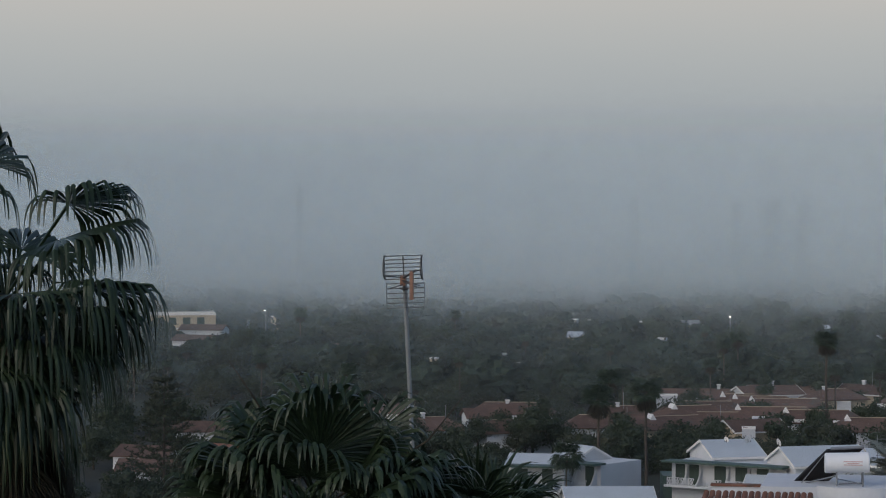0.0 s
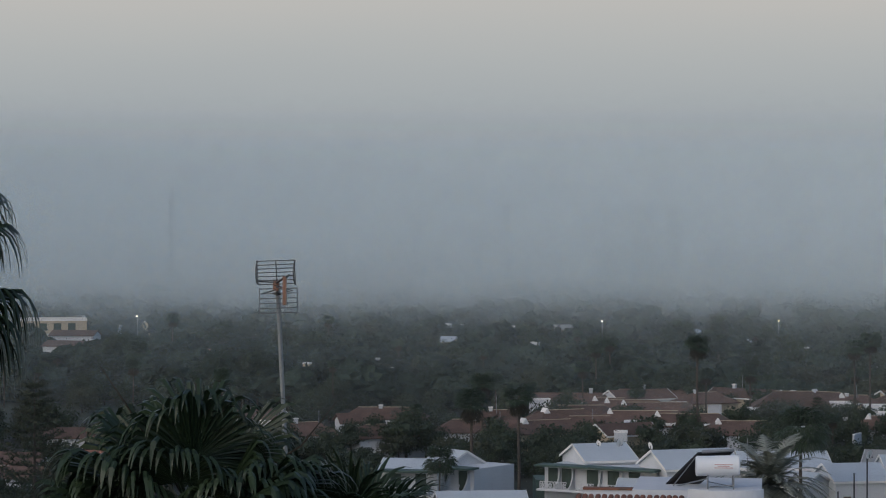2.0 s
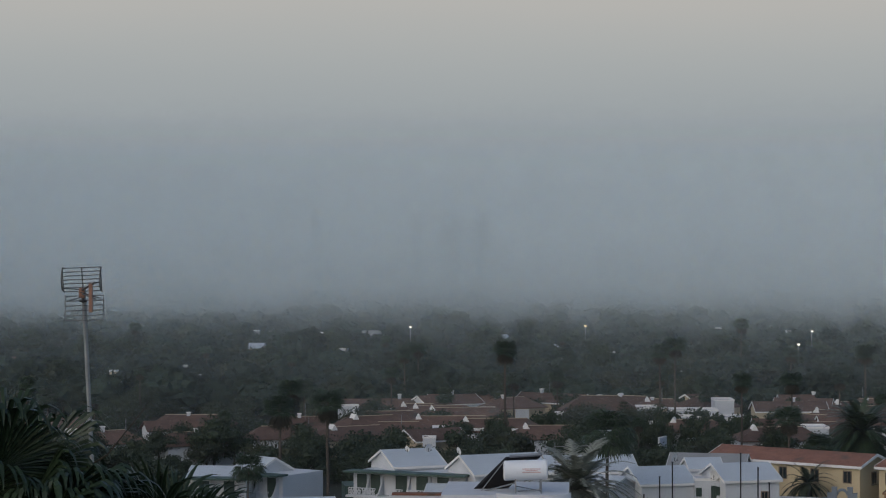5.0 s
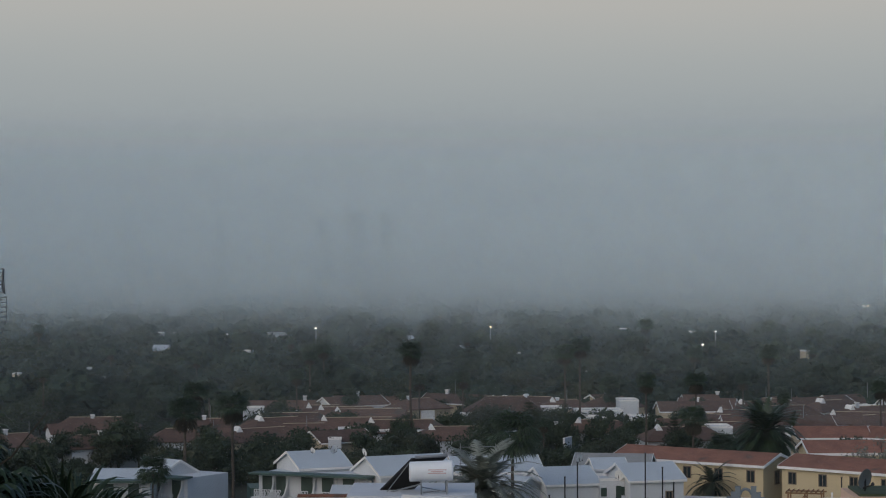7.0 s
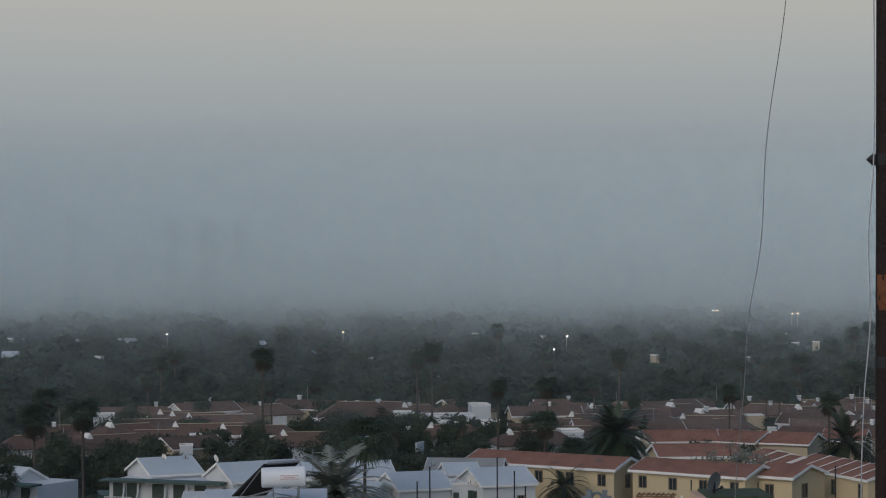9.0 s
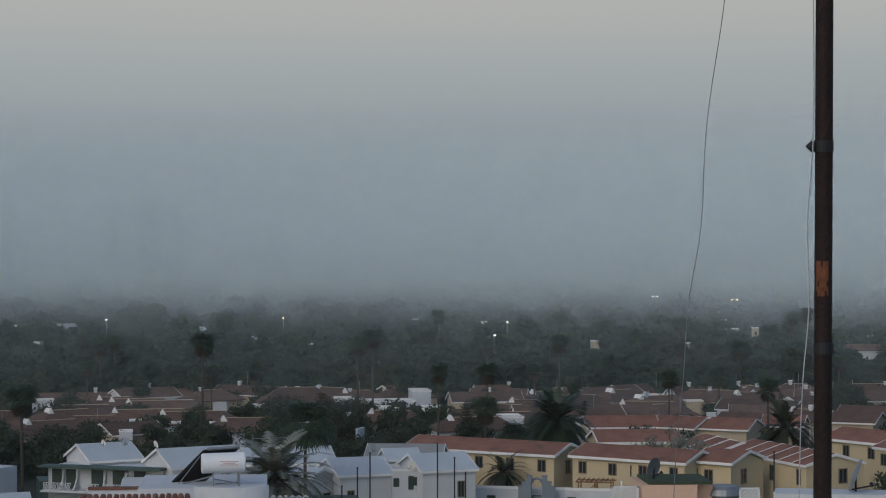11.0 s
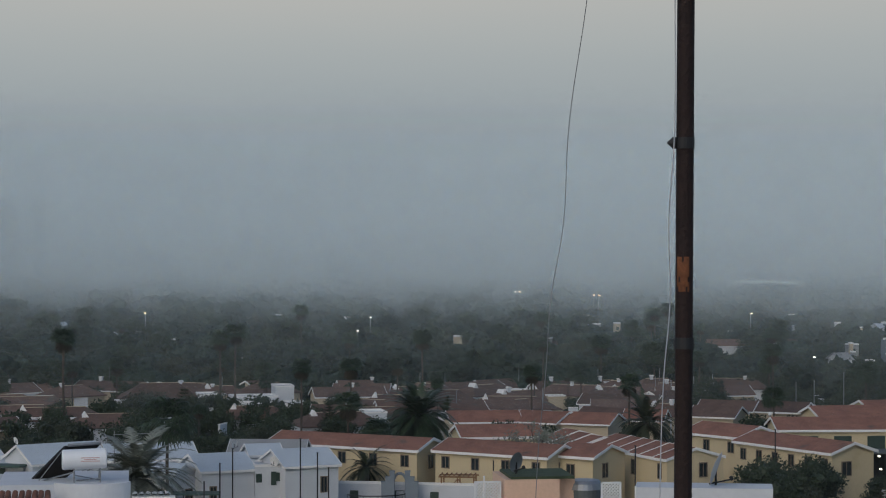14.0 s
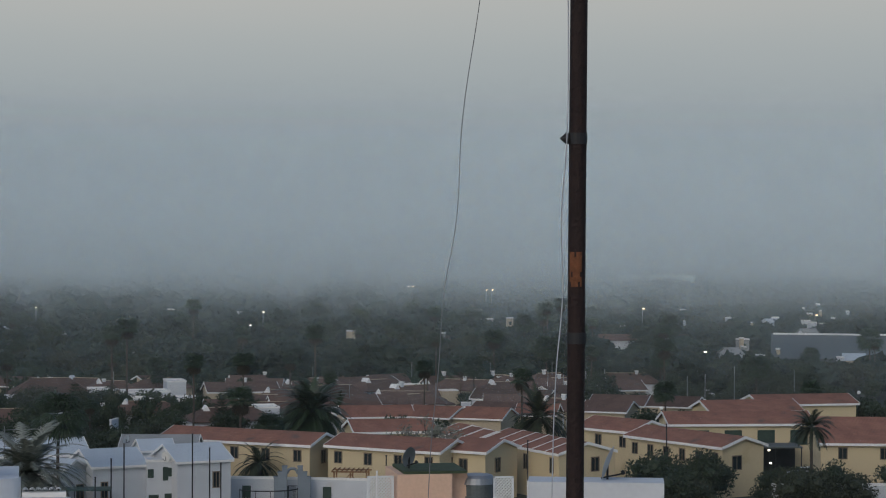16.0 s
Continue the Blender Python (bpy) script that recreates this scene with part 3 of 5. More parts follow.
gable_house("white_house", (10.9, 243.0), 10, 3.4, 4.0, 5.6, 6.5, M_WHITE, M_WROOF, WL, WG, over=0.2, fascia=0.15)
gable_house("white_house", (14.1, 235.7), 18, 5.8, 7.0, 5.15, 6.5, M_WHITE, M_WROOF, WL, WG, over=0.25, fascia=0.15, front=[(4.2, 2.4, 0.6, 1.5)])
awning = thing("awning", pose(0.2, 232.5, 0, 0, 0, -4), "flat dark green awning on thin posts", "awning")
part("awning_roof", boxes((0, 7.2, 0, 2.6, 2.75, 2.9)), M_CANOPY, awning)
for x in (0.1, 3.6, 7.1):
    part("post", bars(((x, 0.1, 0), (x, 0.1, 2.75), 0.05)), M_DARK, awning)
gable_house("white_house", (9.0, 252.0), -10, 8.0, 6.0, 5.0, 6.1, M_WHITE, M_GREYROOF, "white house with a weathered grey roof", WG, over=0.25, fascia=0.15)
flat_block("garden_wall", (19.8, 243.5), -16, 15.0, 0.3, 2.5, M_WHITE, "white garden wall with blue-grey windows", front=[(2, 0.6, 0.7, 1.1), (6.0, 0.6, 0.7, 1.1), (10.5, 0.6, 0.7, 1.1)])
flat_block("garden_wall", (74.0, 228.0), -6, 22.0, 0.3, 2.6, M_WHITE, "white garden wall beside the trees", front=())
# flat white blocks among the bungalows
for x, y, L, top in ((8, 349, 3, 3.9), (13, 352, 7, 3.3), (19.8, 357, 2.9, 4.5), (11, 344, 8, 2.6), (16.5, 341, 6, 2.4), (15, 346, 9, 2.7), (-21, 322, 7, 2.9), (28, 318, 5, 3.6)):
    flat_block("bungalow", (x, y), 4, L, 5, top, M_WHITE, "white flat-roofed bungalow with a low parapet", BG)


# ------------------------------------------------------------------ plants
def ball(level):
    bm = bmesh.new()
    bmesh.ops.create_icosphere(bm, subdivisions=level, radius=1.0)
    out = np.array([v.co[:] for v in bm.verts]), [tuple(v.index for v in f.verts) for f in bm.faces]
    bm.free()
    return out


BALLS = {1: ball(1), 2: ball(2), 3: ball(3)}


def leaf_cloud(rng, lobes, count, size, flat=0.75, core=0.62, level=2, rough=0.15):
    """Small leaf sprays scattered over the outside of uneven lobes, round a ragged dense core."""
    verts, faces = [], []
    for cx, cy, cz, r in lobes:
        n = len(verts)
        ball_v, ball_f = BALLS[level]
        rag = core * r * (1 + rough * rng.normal(size=(len(ball_v), 1)))
        pts = ball_v * rag * np.array((1, 1, flat)) + np.array((cx, cy, cz))
        verts += [tuple(p) for p in pts]
        faces += [tuple(i + n for i in f) for f in ball_f]
    weights = np.array([l[3] ** 2 for l in lobes])
    which = rng.choice(len(lobes), count, p=weights / weights.sum())
    L = np.array(lobes)[which]
    unit = lambda a: a / np.linalg.norm(a, axis=1, keepdims=True)
    d = unit(rng.normal(size=(count, 3)))
    p = L[:, :3] + d * (L[:, 3:] * (0.62 + 0.48 * rng.random((count, 1)))) * np.array((1, 1, flat))
    a = unit(rng.normal(size=(count, 3)))
    b = unit(np.cross(a, rng.normal(size=(count, 3))))
    s = size * (0.6 + 0.8 * rng.random((count, 1)))
    quad = np.stack((p - a * s, p + b * s * 0.45, p + a * s, p - b * s * 0.45), axis=1).reshape(-1, 3)
    n = len(verts)
    verts += [tuple(q) for q in quad]
    faces += [(n + 4 * k, n + 4 * k + 1, n + 4 * k + 2, n + 4 * k + 3) for k in range(count)]
    return verts, faces


def make_tree(seed, hgt, spread, material, label, leaves=1800, leaf=0.24):
    rng = np.random.default_rng(seed)
    th = thing("tree", pose(0, 0, 0), label, "tree", "garden trees")
    bm = bmesh.new()
    bar(bm, (0, 0, -0.3), (0.1, 0, hgt * 0.45), 0.22, 7, 0.14)
    lobes = []
    for i in range(12):
        a = 2 * math.pi * i / 12 + rng.random()
        rr = spread * (0.25 + 0.45 * rng.random())
        z = hgt * (0.22 + 0.6 * rng.random())
        lobes.append((rr * math.cos(a), rr * math.sin(a), z, spread * (0.28 + 0.2 * rng.random())))
        bar(bm, (0.1, 0, hgt * 0.38), (rr * math.cos(a), rr * math.sin(a), z), 0.08, 5, 0.03)
    lobes.append((0, 0, hgt * 0.78, spread * 0.45))
    part("trunk", bm, M_BARK, th)
    v, f = leaf_cloud(rng, lobes, int(leaves * 1.6), leaf * 0.85, core=0.5)
    link_mesh("crown", v, f, material, th)
    return th


def fan_leaf(verts, faces, hub, out, reach, segs, droop, spread=105, rng=None, steps=8, joined=0.5, twist=0.0):
    """One pleated fan leaf: folded segments joined near the hub, free and hanging towards their thin tips."""
    out = Vector(out).normalized()
    side = out.cross(Vector((0, 0, 1)))
    side = side.normalized() if side.length > 0.05 else Vector((1, 0, 0))
    nrm = side.cross(out).normalized()
    if nrm.z < 0:
        nrm = -nrm
    side, nrm = side * math.cos(twist) + nrm * math.sin(twist), nrm * math.cos(twist) - side * math.sin(twist)
    cut = joined * rng.uniform(0.92, 1.08)
    for k in range(segs):
        ph = radians(-spread + 2 * spread * k / (segs - 1))
        d = (out * math.cos(ph) + side * math.sin(ph) + nrm * 0.12 * math.cos(ph)).normalized()
        r = reach * (0.80 + 0.20 * math.cos(ph * 0.8)) * (0.88 + 0.24 * rng.random())
        across = nrm.cross(d).normalized()
        step = r / steps
        p, cur = Vector(hub), d.copy()
        gap = 2 * math.sin(radians(spread / segs))
        lift = 0.35 if k % 2 else -0.1
        base = len(verts)
        turn = droop * rng.uniform(0.8, 1.25)
        for s in range(steps + 1):
            u = s / steps
            w = r * u * gap * 1.02 if u < cut else r * cut * gap * max(0.05, 1 - (u - cut) / (1 - cut)) ** 0.8
            fold = nrm * (w * 0.3)
            verts.extend((p - across * w * 0.5 - fold, p + fold * lift, p + across * w * 0.5 - fold))
            pull = 0.10 * droop * u if u < cut * 0.9 else 0.75 * turn
            cur = (cur + Vector((0.07 * (rng.random() - 0.5), 0.07 * (rng.random() - 0.5), -pull))).normalized()
            p = p + cur * step
        for s in range(steps):
            b = base + 3 * s
            faces.append((b, b + 3, b + 4, b + 1))
            faces.append((b + 1, b + 4, b + 5, b + 2))


def fan_palm(name, x, y, top, leaves, label, seed, reach=0.72, petiole=0.8, segs=34, droop=0.9, skirt=0, r=0.16, base=None, group="", steps=6, lean=0.0, arch=0.3, hang=0.5, joined=0.5, turned=0.0):
    """A fan palm: ringed trunk, arching stalks with pleated leaves, old leaves hanging below. leaves: (bearing, rise) in degrees."""
    rng = random.Random(seed)
    z0 = height(x, y) if base is None else base
    th = thing(name, pose(x, y, z0), label, "palm tree", group)
    t = top - z0
    bm = bmesh.new()
    n = max(6, int(t / 0.5))
    for i in range(n):
        a, b = t * i / n, t * (i + 1) / n
        bar(bm, (lean * a / t, 0, a - (0.3 if i == 0 else 0)), (lean * b / t, 0, b), r * (1.12 - 0.2 * i / n), 9, r * (1.02 - 0.2 * i / n))
    part("trunk", bm, M_TRUNK, th)
    for kind, items in (("frond", leaves), ("dead_frond", [(rng.uniform(0, 360), rng.uniform(-86, -66)) for _ in range(skirt)])):
        for bearing, rise, *given in items:
            a, e = radians(bearing), radians(rise)
            d = Vector((math.sin(a) * math.cos(e), math.cos(a) * math.cos(e), math.sin(e)))
            ln = given[0] if given else petiole * rng.uniform(0.8, 1.15) * (0.7 if kind == "dead_frond" else 1)
            c = Vector((lean, 0, t - rng.uniform(0, 0.25) - (0.2 + rng.uniform(0, hang) if kind == "dead_frond" else 0)))
            hub = c + d * ln + Vector((0, 0, -0.08 * ln))
            verts, faces = [], []
            q = (hub - c).to_track_quat("Z", "Y").to_matrix()
            for cc in (c, hub):
                for k in range(4):
                    verts.append(cc + q @ Vector((0.016 * math.cos(k * math.pi / 2), 0.016 * math.sin(k * math.pi / 2), 0)))
            faces += [(k, (k + 1) % 4, 4 + (k + 1) % 4, 4 + k) for k in range(4)]
            od = Vector((d.x, d.y, d.z * arch - 0.12 * (arch < 0.5) if rise > 0 else d.z)).normalized() if kind == "frond" else d
            fan_leaf(verts, faces, hub, od, reach * rng.uniform(0.85, 1.12), segs, droop * (1.6 if kind == "dead_frond" else 1), rng=rng, steps=steps, joined=joined, twist=rng.uniform(-turned, turned),
                     spread=105 if kind == "frond" else 48)
            link_mesh(kind, verts, faces, M_PALM if kind == "frond" else M_DEAD, th)
    return th


def slim_palm(seed, hgt, label, crown=2.2, dead=True):
    """A tall thin fan palm seen from afar: one crown of leaves and a short brown skirt."""
    rng = random.Random(seed)
    th = thing("fan_palm", pose(0, 0, 0), label, "palm tree", "tall palms")
    bm = bmesh.new()
    for i in range(8):
        bar(bm, (0.05 * math.sin(i), 0, hgt * i / 8 - (0.3 if i == 0 else 0)), (0.05 * math.sin(i + 1), 0, hgt * (i + 1) / 8), 0.2 - 0.008 * i, 7, 0.19 - 0.008 * i)
    part("trunk", bm, M_TRUNK, th)
    for name, n, lo, hi, material in (("crown", 34 if dead else 58, -28 if dead else -55, 62, M_PALM), ("skirt", 18 if dead else 0, -85, -50, M_DEAD)):
        verts, faces = [], []
        for _ in range(n):
            a, e = radians(rng.uniform(0, 360)), radians(rng.uniform(lo, hi))
            d = Vector((math.sin(a) * math.cos(e), math.cos(a) * math.cos(e), math.sin(e)))
            fan_leaf(verts, faces, Vector((0, 0, hgt)) + d * crown * 0.45, d, crown * 0.66, 15, 0.9, rng=rng, steps=4, spread=95)
        if n:
            link_mesh(name, verts, faces, material, th)
    return th


def date_palm(name, x, y, z_crown, reach, n, label, seed, r=0.35, material=None, group="date palms"):
    """A feather palm: long arching ribs with rows of narrow leaflets."""
    rng = random.Random(seed)
    z0 = height(x, y)
    th = thing(name, pose(x, y, z0), label, "palm tree", group)
    t = z_crown - z0
    bm = bmesh.new()
    k = max(5, int(t / 0.5))
    for i in range(k):
        bar(bm, (0, 0, t * i / k - (0.3 if i == 0 else 0)), (0, 0, t * (i + 1) / k), r * 1.12, 9, r * 0.95)
    part("trunk", bm, M_TRUNK, th)
    for _ in range(n):
        a, e = rng.uniform(0, 2 * math.pi), radians(rng.uniform(-25, 78))
        d = Vector((math.sin(a) * math.cos(e), math.cos(a) * math.cos(e), math.sin(e)))
        ln = reach * rng.uniform(0.8, 1.1)
        p, cur = Vector((0, 0, t)), d.copy()
        verts, faces = [], []
        steps = 12
        pts = []
        for s in range(steps + 1):
            pts.append((p.copy(), cur.copy()))
            cur = (cur + Vector((0, 0, -0.11 - 0.05 * s / steps))).normalized()
            p = p + cur * ln / steps
        for s in range(steps):
            (p0, c0), (p1, c1) = pts[s], pts[s + 1]
            sd = c0.cross(Vector((0, 0, 1)))
            sd = sd.normalized() if sd.length > 0.05 else Vector((1, 0, 0))
            w = 0.04 * (1 - s / steps) + 0.008
            b = len(verts)
            verts += [p0 - sd * w, p0 + sd * w, p1 + sd * w * 0.9, p1 - sd * w * 0.9]
            faces.append((b, b + 1, b + 2, b + 3))
            if s < 1:
                continue
            for q in range(3):
                m = p0.lerp(p1, q / 3)
                ll = reach * 0.17 * math.sin(math.pi * (0.12 + 0.86 * (s + q / 3) / steps)) + 0.06
                for sg in (-1, 1):
                    dr = (sd * sg + c0 * 0.7 + Vector((0, 0, -0.35 + 0.25 * rng.random()))).normalized()
                    b = len(verts)
                    ww = c0 * 0.03 * reach / 2
                    verts += [m - ww, m + ww, m + dr * ll]
                    faces.append((b, b + 1, b + 2))
        link_mesh("frond", verts, faces, material or M_DATE, th)
    return th


# masters stand in the garden themselves
TREES = [make_tree(1, 7.0, 4.2, M_LEAF, "dense dark green broadleaf garden tree"), make_tree(2, 5.5, 4.6, M_LEAF2, "spreading olive green garden tree"),
         make_tree(3, 9.5, 5.0, M_LEAF, "tall dark green broadleaf tree", 1500), make_tree(4, 3.6, 3.2, M_LEAF, "low rounded dark green shrub", 1000)]
TREES[3].name = "shrub"
tagged(TREES[3], category="shrub", group="garden shrubs")
SLIM = [slim_palm(21, 11.0, "tall slim fan palm with a small crown"), slim_palm(22, 14.0, "very tall thin fan palm with a shaggy crown", 2.0), slim_palm(23, 10.4, "fan palm with a full dark crown", 3.1, False)]
HOMES = {TREES[0]: (-48, 300), TREES[1]: (-10, 292), TREES[2]: (-60, 430), TREES[3]: (2, 262), SLIM[0]: (-29, 262), SLIM[1]: (-11, 322), SLIM[2]: (2.2, 229.5)}
for ob, (x, y) in HOMES.items():
    ob.location = (x, y, height(x, y))


def plant(ob, x, y, s=1.0, sz=None):
    c = copy_thing(ob, pose(x, y, height(x, y), 0, 0, random.uniform(0, 360)))
    c.scale = (s, s, s if sz is None else sz)
    return c


random.seed(5)
# belts of garden trees between the houses
for x0, x1, y0, y1, n in ((-62, -34, 262, 312, 26), (-34, -6, 258, 300, 30), (-6, 14, 262, 305, 20), (14, 36, 284, 330, 10), (-70, -30, 330, 350, 8),
                          (-2, 30, 330, 345, 8), (80, 122, 300, 345, 20), (84, 130, 345, 385, 22), (61, 70, 226, 236, 9), (75, 83, 226, 232, 6), (85, 104, 226, 236, 8), (116, 158, 368, 404, 34), (-84, -58, 250, 330, 22), (-118, -84, 262, 340, 26), (-130, -46, 340, 405, 30), (-100, -44, 205, 258, 30)):
    for _ in range(n):
        k = random.choice((0, 1, 3, 3, 0))
        plant(TREES[k], random.uniform(x0, x1), random.uniform(y0, y1), random.uniform(0.6, 0.95))
# wood behind the bungalows
for _ in range(150):
    y = random.uniform(378, 560)
    x = random.uniform(-0.42, 0.40) * y
    if not (x > 125 and y > 395):
        plant(TREES[random.choice((0, 1, 2, 2, 0))], x, y, random.uniform(0.75, 1.35), random.uniform(0.8, 1.25))
# shrubs and small trees against the bungalows
for x0, x1, y0, y1, n in ((-50, -8, 304, 312, 22), (-44, 0, 312, 345, 26), (0, 34, 318, 350, 24), (38, 66, 286, 297, 6), (26, 122, 338, 372, 34), (-44, 30, 370, 378, 14), (66, 116, 300, 318, 14)):
    for _ in range(n):
        plant(TREES[3], random.uniform(x0, x1), random.uniform(y0, y1), random.uniform(0.55, 1.15), random.uniform(0.6, 1.3))
# tall palms
for x, y, k, s in ((-38, 300, 0, 0.9), (-33.1, 251.9, 0, 1.0), (22.7, 261.7, 0, 0.86), (20, 300, 1, 0.8), (11, 345, 1, 0.9), (13.5, 352, 1, 0.95),
                   (29, 330, 0, 0.85), (41, 345, 1, 0.9), (55, 330, 0, 0.75), (63, 300, 0, 0.8), (75, 380, 0, 0.9), (-33.9, 233.5, 2, 0.62),
                   (96, 350, 0, 0.9), (88, 372, 1, 0.8), (26, 262, 2, 0.6)):
    plant(SLIM[k], x, y, s)
for _ in range(46):
    y = random.uniform(378, 500)
    x = random.uniform(-0.40, 0.38) * y
    if not (x > 125 and y > 395):
        plant(SLIM[random.choice((0, 1, 1, 2))], x, y, random.uniform(0.55, 0.9))
for _ in range(40):
    y = random.uniform(300, 378)
    plant(SLIM[random.choice((0, 1, 2))], random.uniform(-0.36, 0.36) * y, y, random.uniform(0.4, 0.75))


def araucaria(hgt, spread, label):
    """A tiered pine: straight trunk, whorls of upturned branches clad in short sprays."""
    rng2 = random.Random(61)
    th = thing("pine_tree", pose(-74.6, 228, 0), label, "tree", "tiered pines")
    bm = bmesh.new()
    bar(bm, (0, 0, -0.3), (0, 0, hgt), 0.22, 7, 0.03)
    v, f = [], []
    tiers = 13
    for k in range(tiers):
        z = hgt * (0.22 + 0.76 * k / tiers)
        ln = spread * (1 - 0.86 * k / tiers)
        for i in range(6):
            a = 2 * math.pi * (i + 0.5 * (k % 2)) / 6 + rng2.uniform(-0.2, 0.2)
            tip = Vector((ln * math.cos(a), ln * math.sin(a), z + 0.28 * ln))
            mid = Vector((0.55 * ln * math.cos(a), 0.55 * ln * math.sin(a), z + 0.02 * ln))
            bar(bm, (0, 0, z), mid, 0.05, 4, 0.035)
            bar(bm, mid, tip, 0.035, 4, 0.01)
            for q in range(54):
                u = rng2.uniform(0.2, 1.0)
                p = (mid * (u / 0.55) if u < 0.55 else mid.lerp(tip, (u - 0.55) / 0.45)) + Vector((0, 0, z * max(0, 1 - u / 0.55)))
                d = Vector((rng2.uniform(-1, 1), rng2.uniform(-1, 1), rng2.uniform(-0.2, 0.9))).normalized() * 0.5
                w = d.cross(Vector((rng2.uniform(-1, 1), rng2.uniform(-1, 1), 0.3))).normalized() * 0.07
                n = len(v)
                v += [p - w, p + w, p + d + w * 0.3, p + d - w * 0.3]
                f.append((n, n + 1, n + 2, n + 3))
    part("trunk", bm, M_BARK, th)
    link_mesh("needles", v, f, M_LEAF2, th)
    return th


pine = araucaria(15.0, 5.2, "tall tiered pine with upturned sparse branches")
plant(pine, 5.3, 318, 0.5)
plant(pine, 24, 305, 0.42)

# far woodland as one mass
rng = np.random.default_rng(9)
verts, faces = [], []
for _ in range(1350):
    y = 382 + 760 * rng.random() ** 1.5
    x = (rng.random() * 0.86 - 0.44) * y
    hh = (3.4 + 4.6 * rng.random() ** 1.4) * (1 + 0.2 * max(0.0, y - 480) / 500)
    if x > 132 and 404 < y < 475:
        continue
    if x > 0.30 * y and y < 447:
        hh = 3.0 + rng.random()
    if x > 0.19 * y and y > 480:
        hh *= 0.72
    wide = 1.0 + 0.5 * rng.random()
    lobes = [(x + rng.normal() * 3 * wide, y + rng.normal() * 3, hh * (0.30 + 0.55 * rng.random()), (2.0 + 2.0 * rng.random()) * wide) for _ in range(5)]
    v, f = leaf_cloud(rng, lobes, 170 if y < 620 else 70, 0.22 + 0.0005 * y, core=0.74, level=3 if y < 560 else 2, rough=0.15)
    n = len(verts)
    verts += v
    faces += [tuple(i + n for i in q) for q in f]
tagged(link_mesh("woodland", verts, faces, M_WOOD), "distant dark green woodland fading into the fog", "woodland", kind="stuff")

# ------------------------------------------------------------------ far things
lamp_spots = ((-147.9, 528.4, 9.5), (-38.5, 514.9, 9.5), (0.1, 521.1, 9.5), (47.6, 494.2, 9.5), (106.4, 668, 9.5), (107.7, 667.7, 9.5), (123.5, 637.1, 9.5), (125.0, 636.8, 9.5),
              (133.9, 506.8, 9.5), (161.4, 469.3, 9.5), (117.4, 401.5, 6), (39.5, 435.4, 9.5))


def street_lamp(x, y, z, material):
    th = thing("street_lamp", pose(x, y, 0), "lit street lamp glowing through the fog", "street lamp", "street lamps")
    part("pole", bars(((0, 0, 0), (0, 0, z - 0.15), 0.07)), M_GALV, th)
    part("arm", bars(((0, 0, z - 0.15), (0, -0.8, z), 0.05)), M_GALV, th)
    part("lamp_head", boxes((-0.18, 0.18, -1.1, -0.8, z - 0.08, z + 0.08)), material, th, "glowing lamp head")


def lighthouse(x, y):
    th = thing("lighthouse", pose(x, y, 0), "tall grey lighthouse half lost in the fog", "lighthouse")
    part("tower", bars(((0, 0, 0), (0, 0, 40.7), 2.4, 1.8), ((0, 0, 40.7), (0, 0, 41.7), 1.8, 2.3), n=20), M_SILHOUETTE, th)
    part("gallery", bars(((0, 0, 41.7), (0, 0, 42.5), 2.4), n=20), M_SILHOUETTE, th)
    part("lantern", bars(((0, 0, 42.5), (0, 0, 46.4), 1.1), n=14), M_SILHOUETTE, th)
    part("dome", bars(((0, 0, 46.4), (0, 0, 48.1), 1.3, 0.2), ((0, 0, 48.1), (0, 0, 49.5), 0.17, 0.07), n=14), M_SILHOUETTE, th)


for i, (x, y, z) in enumerate(lamp_spots):
    street_lamp(x, y, z, M_LAMPWARM if i in (2, 5, 6, 7, 8, 9) else M_LAMPGLOW)
lighthouse(-265.4, 1005.6)


def far_house(x, y, L, top, wall, roof, label):
    """A small house among the trees: walls with openings, a low roof."""
    if roof is None:
        return flat_block("far_house", (x, y), random.uniform(-20, 20), L, 2, top, wall, label, "houses in the wood", front=[(L * 0.5, top - 1.6, 0.4, 0.7)] if L > 1.2 else ())
    return gable_house("far_house", (x, y), random.uniform(-25, 25), L, 5, top - 1, top, wall, roof, label, "houses in the wood", trim=False)


random.seed(77)
for _ in range(240):
    y = random.uniform(392, 640)
    x = random.uniform(-0.41, 0.39) * y
    far_house(x, y, random.choice((0.6, 0.8, 1.1, 1.5, 2.2)), random.uniform(3.0, 5.3), random.choice((M_WHITE, M_WHITE, M_BEIGE, M_GREYROOF)), None, "small pale house half hidden among the trees")
for _ in range(44):
    y = random.uniform(400, 600)
    x = random.uniform(-0.41, 0.39) * y
    far_house(x, y, random.uniform(1.8, 4), random.uniform(4.2, 6.4), random.choice((M_WHITE, M_BEIGE)), random.choice((M_GREYROOF, M_BROWN, M_WROOF)), "small white gabled house among the trees")
for x, y, L, top in ((-152, 470, 9, 6.4), (-140, 478, 7, 6.2), (-160, 500, 10, 7.2), (113, 460, 8, 6.0), (-57.6, 306, 5, 5), (-92, 283, 7, 4.6), (-86, 246, 7, 3.6), (-92, 262, 7, 3.6)):
    far_house(x, y, L, top, M_WHITE, M_BROWN, "white house with a brown tiled roof among the trees")
gable_house("bungalow", (-81.6, 264), -5, 8.2, 7.0, 2.2, 3.6, M_WHITE, M_RED, "white bungalow with a red tiled roof below the palms", BG, fascia=0.12, front=wins(1.5, 6.5, 3, 0.7, 1.0, 1.0))
flat_block("garden_wall", (-77, 240), 4, 8.0, 0.3, 1.6, M_WHITE, "white garden wall below the palms")
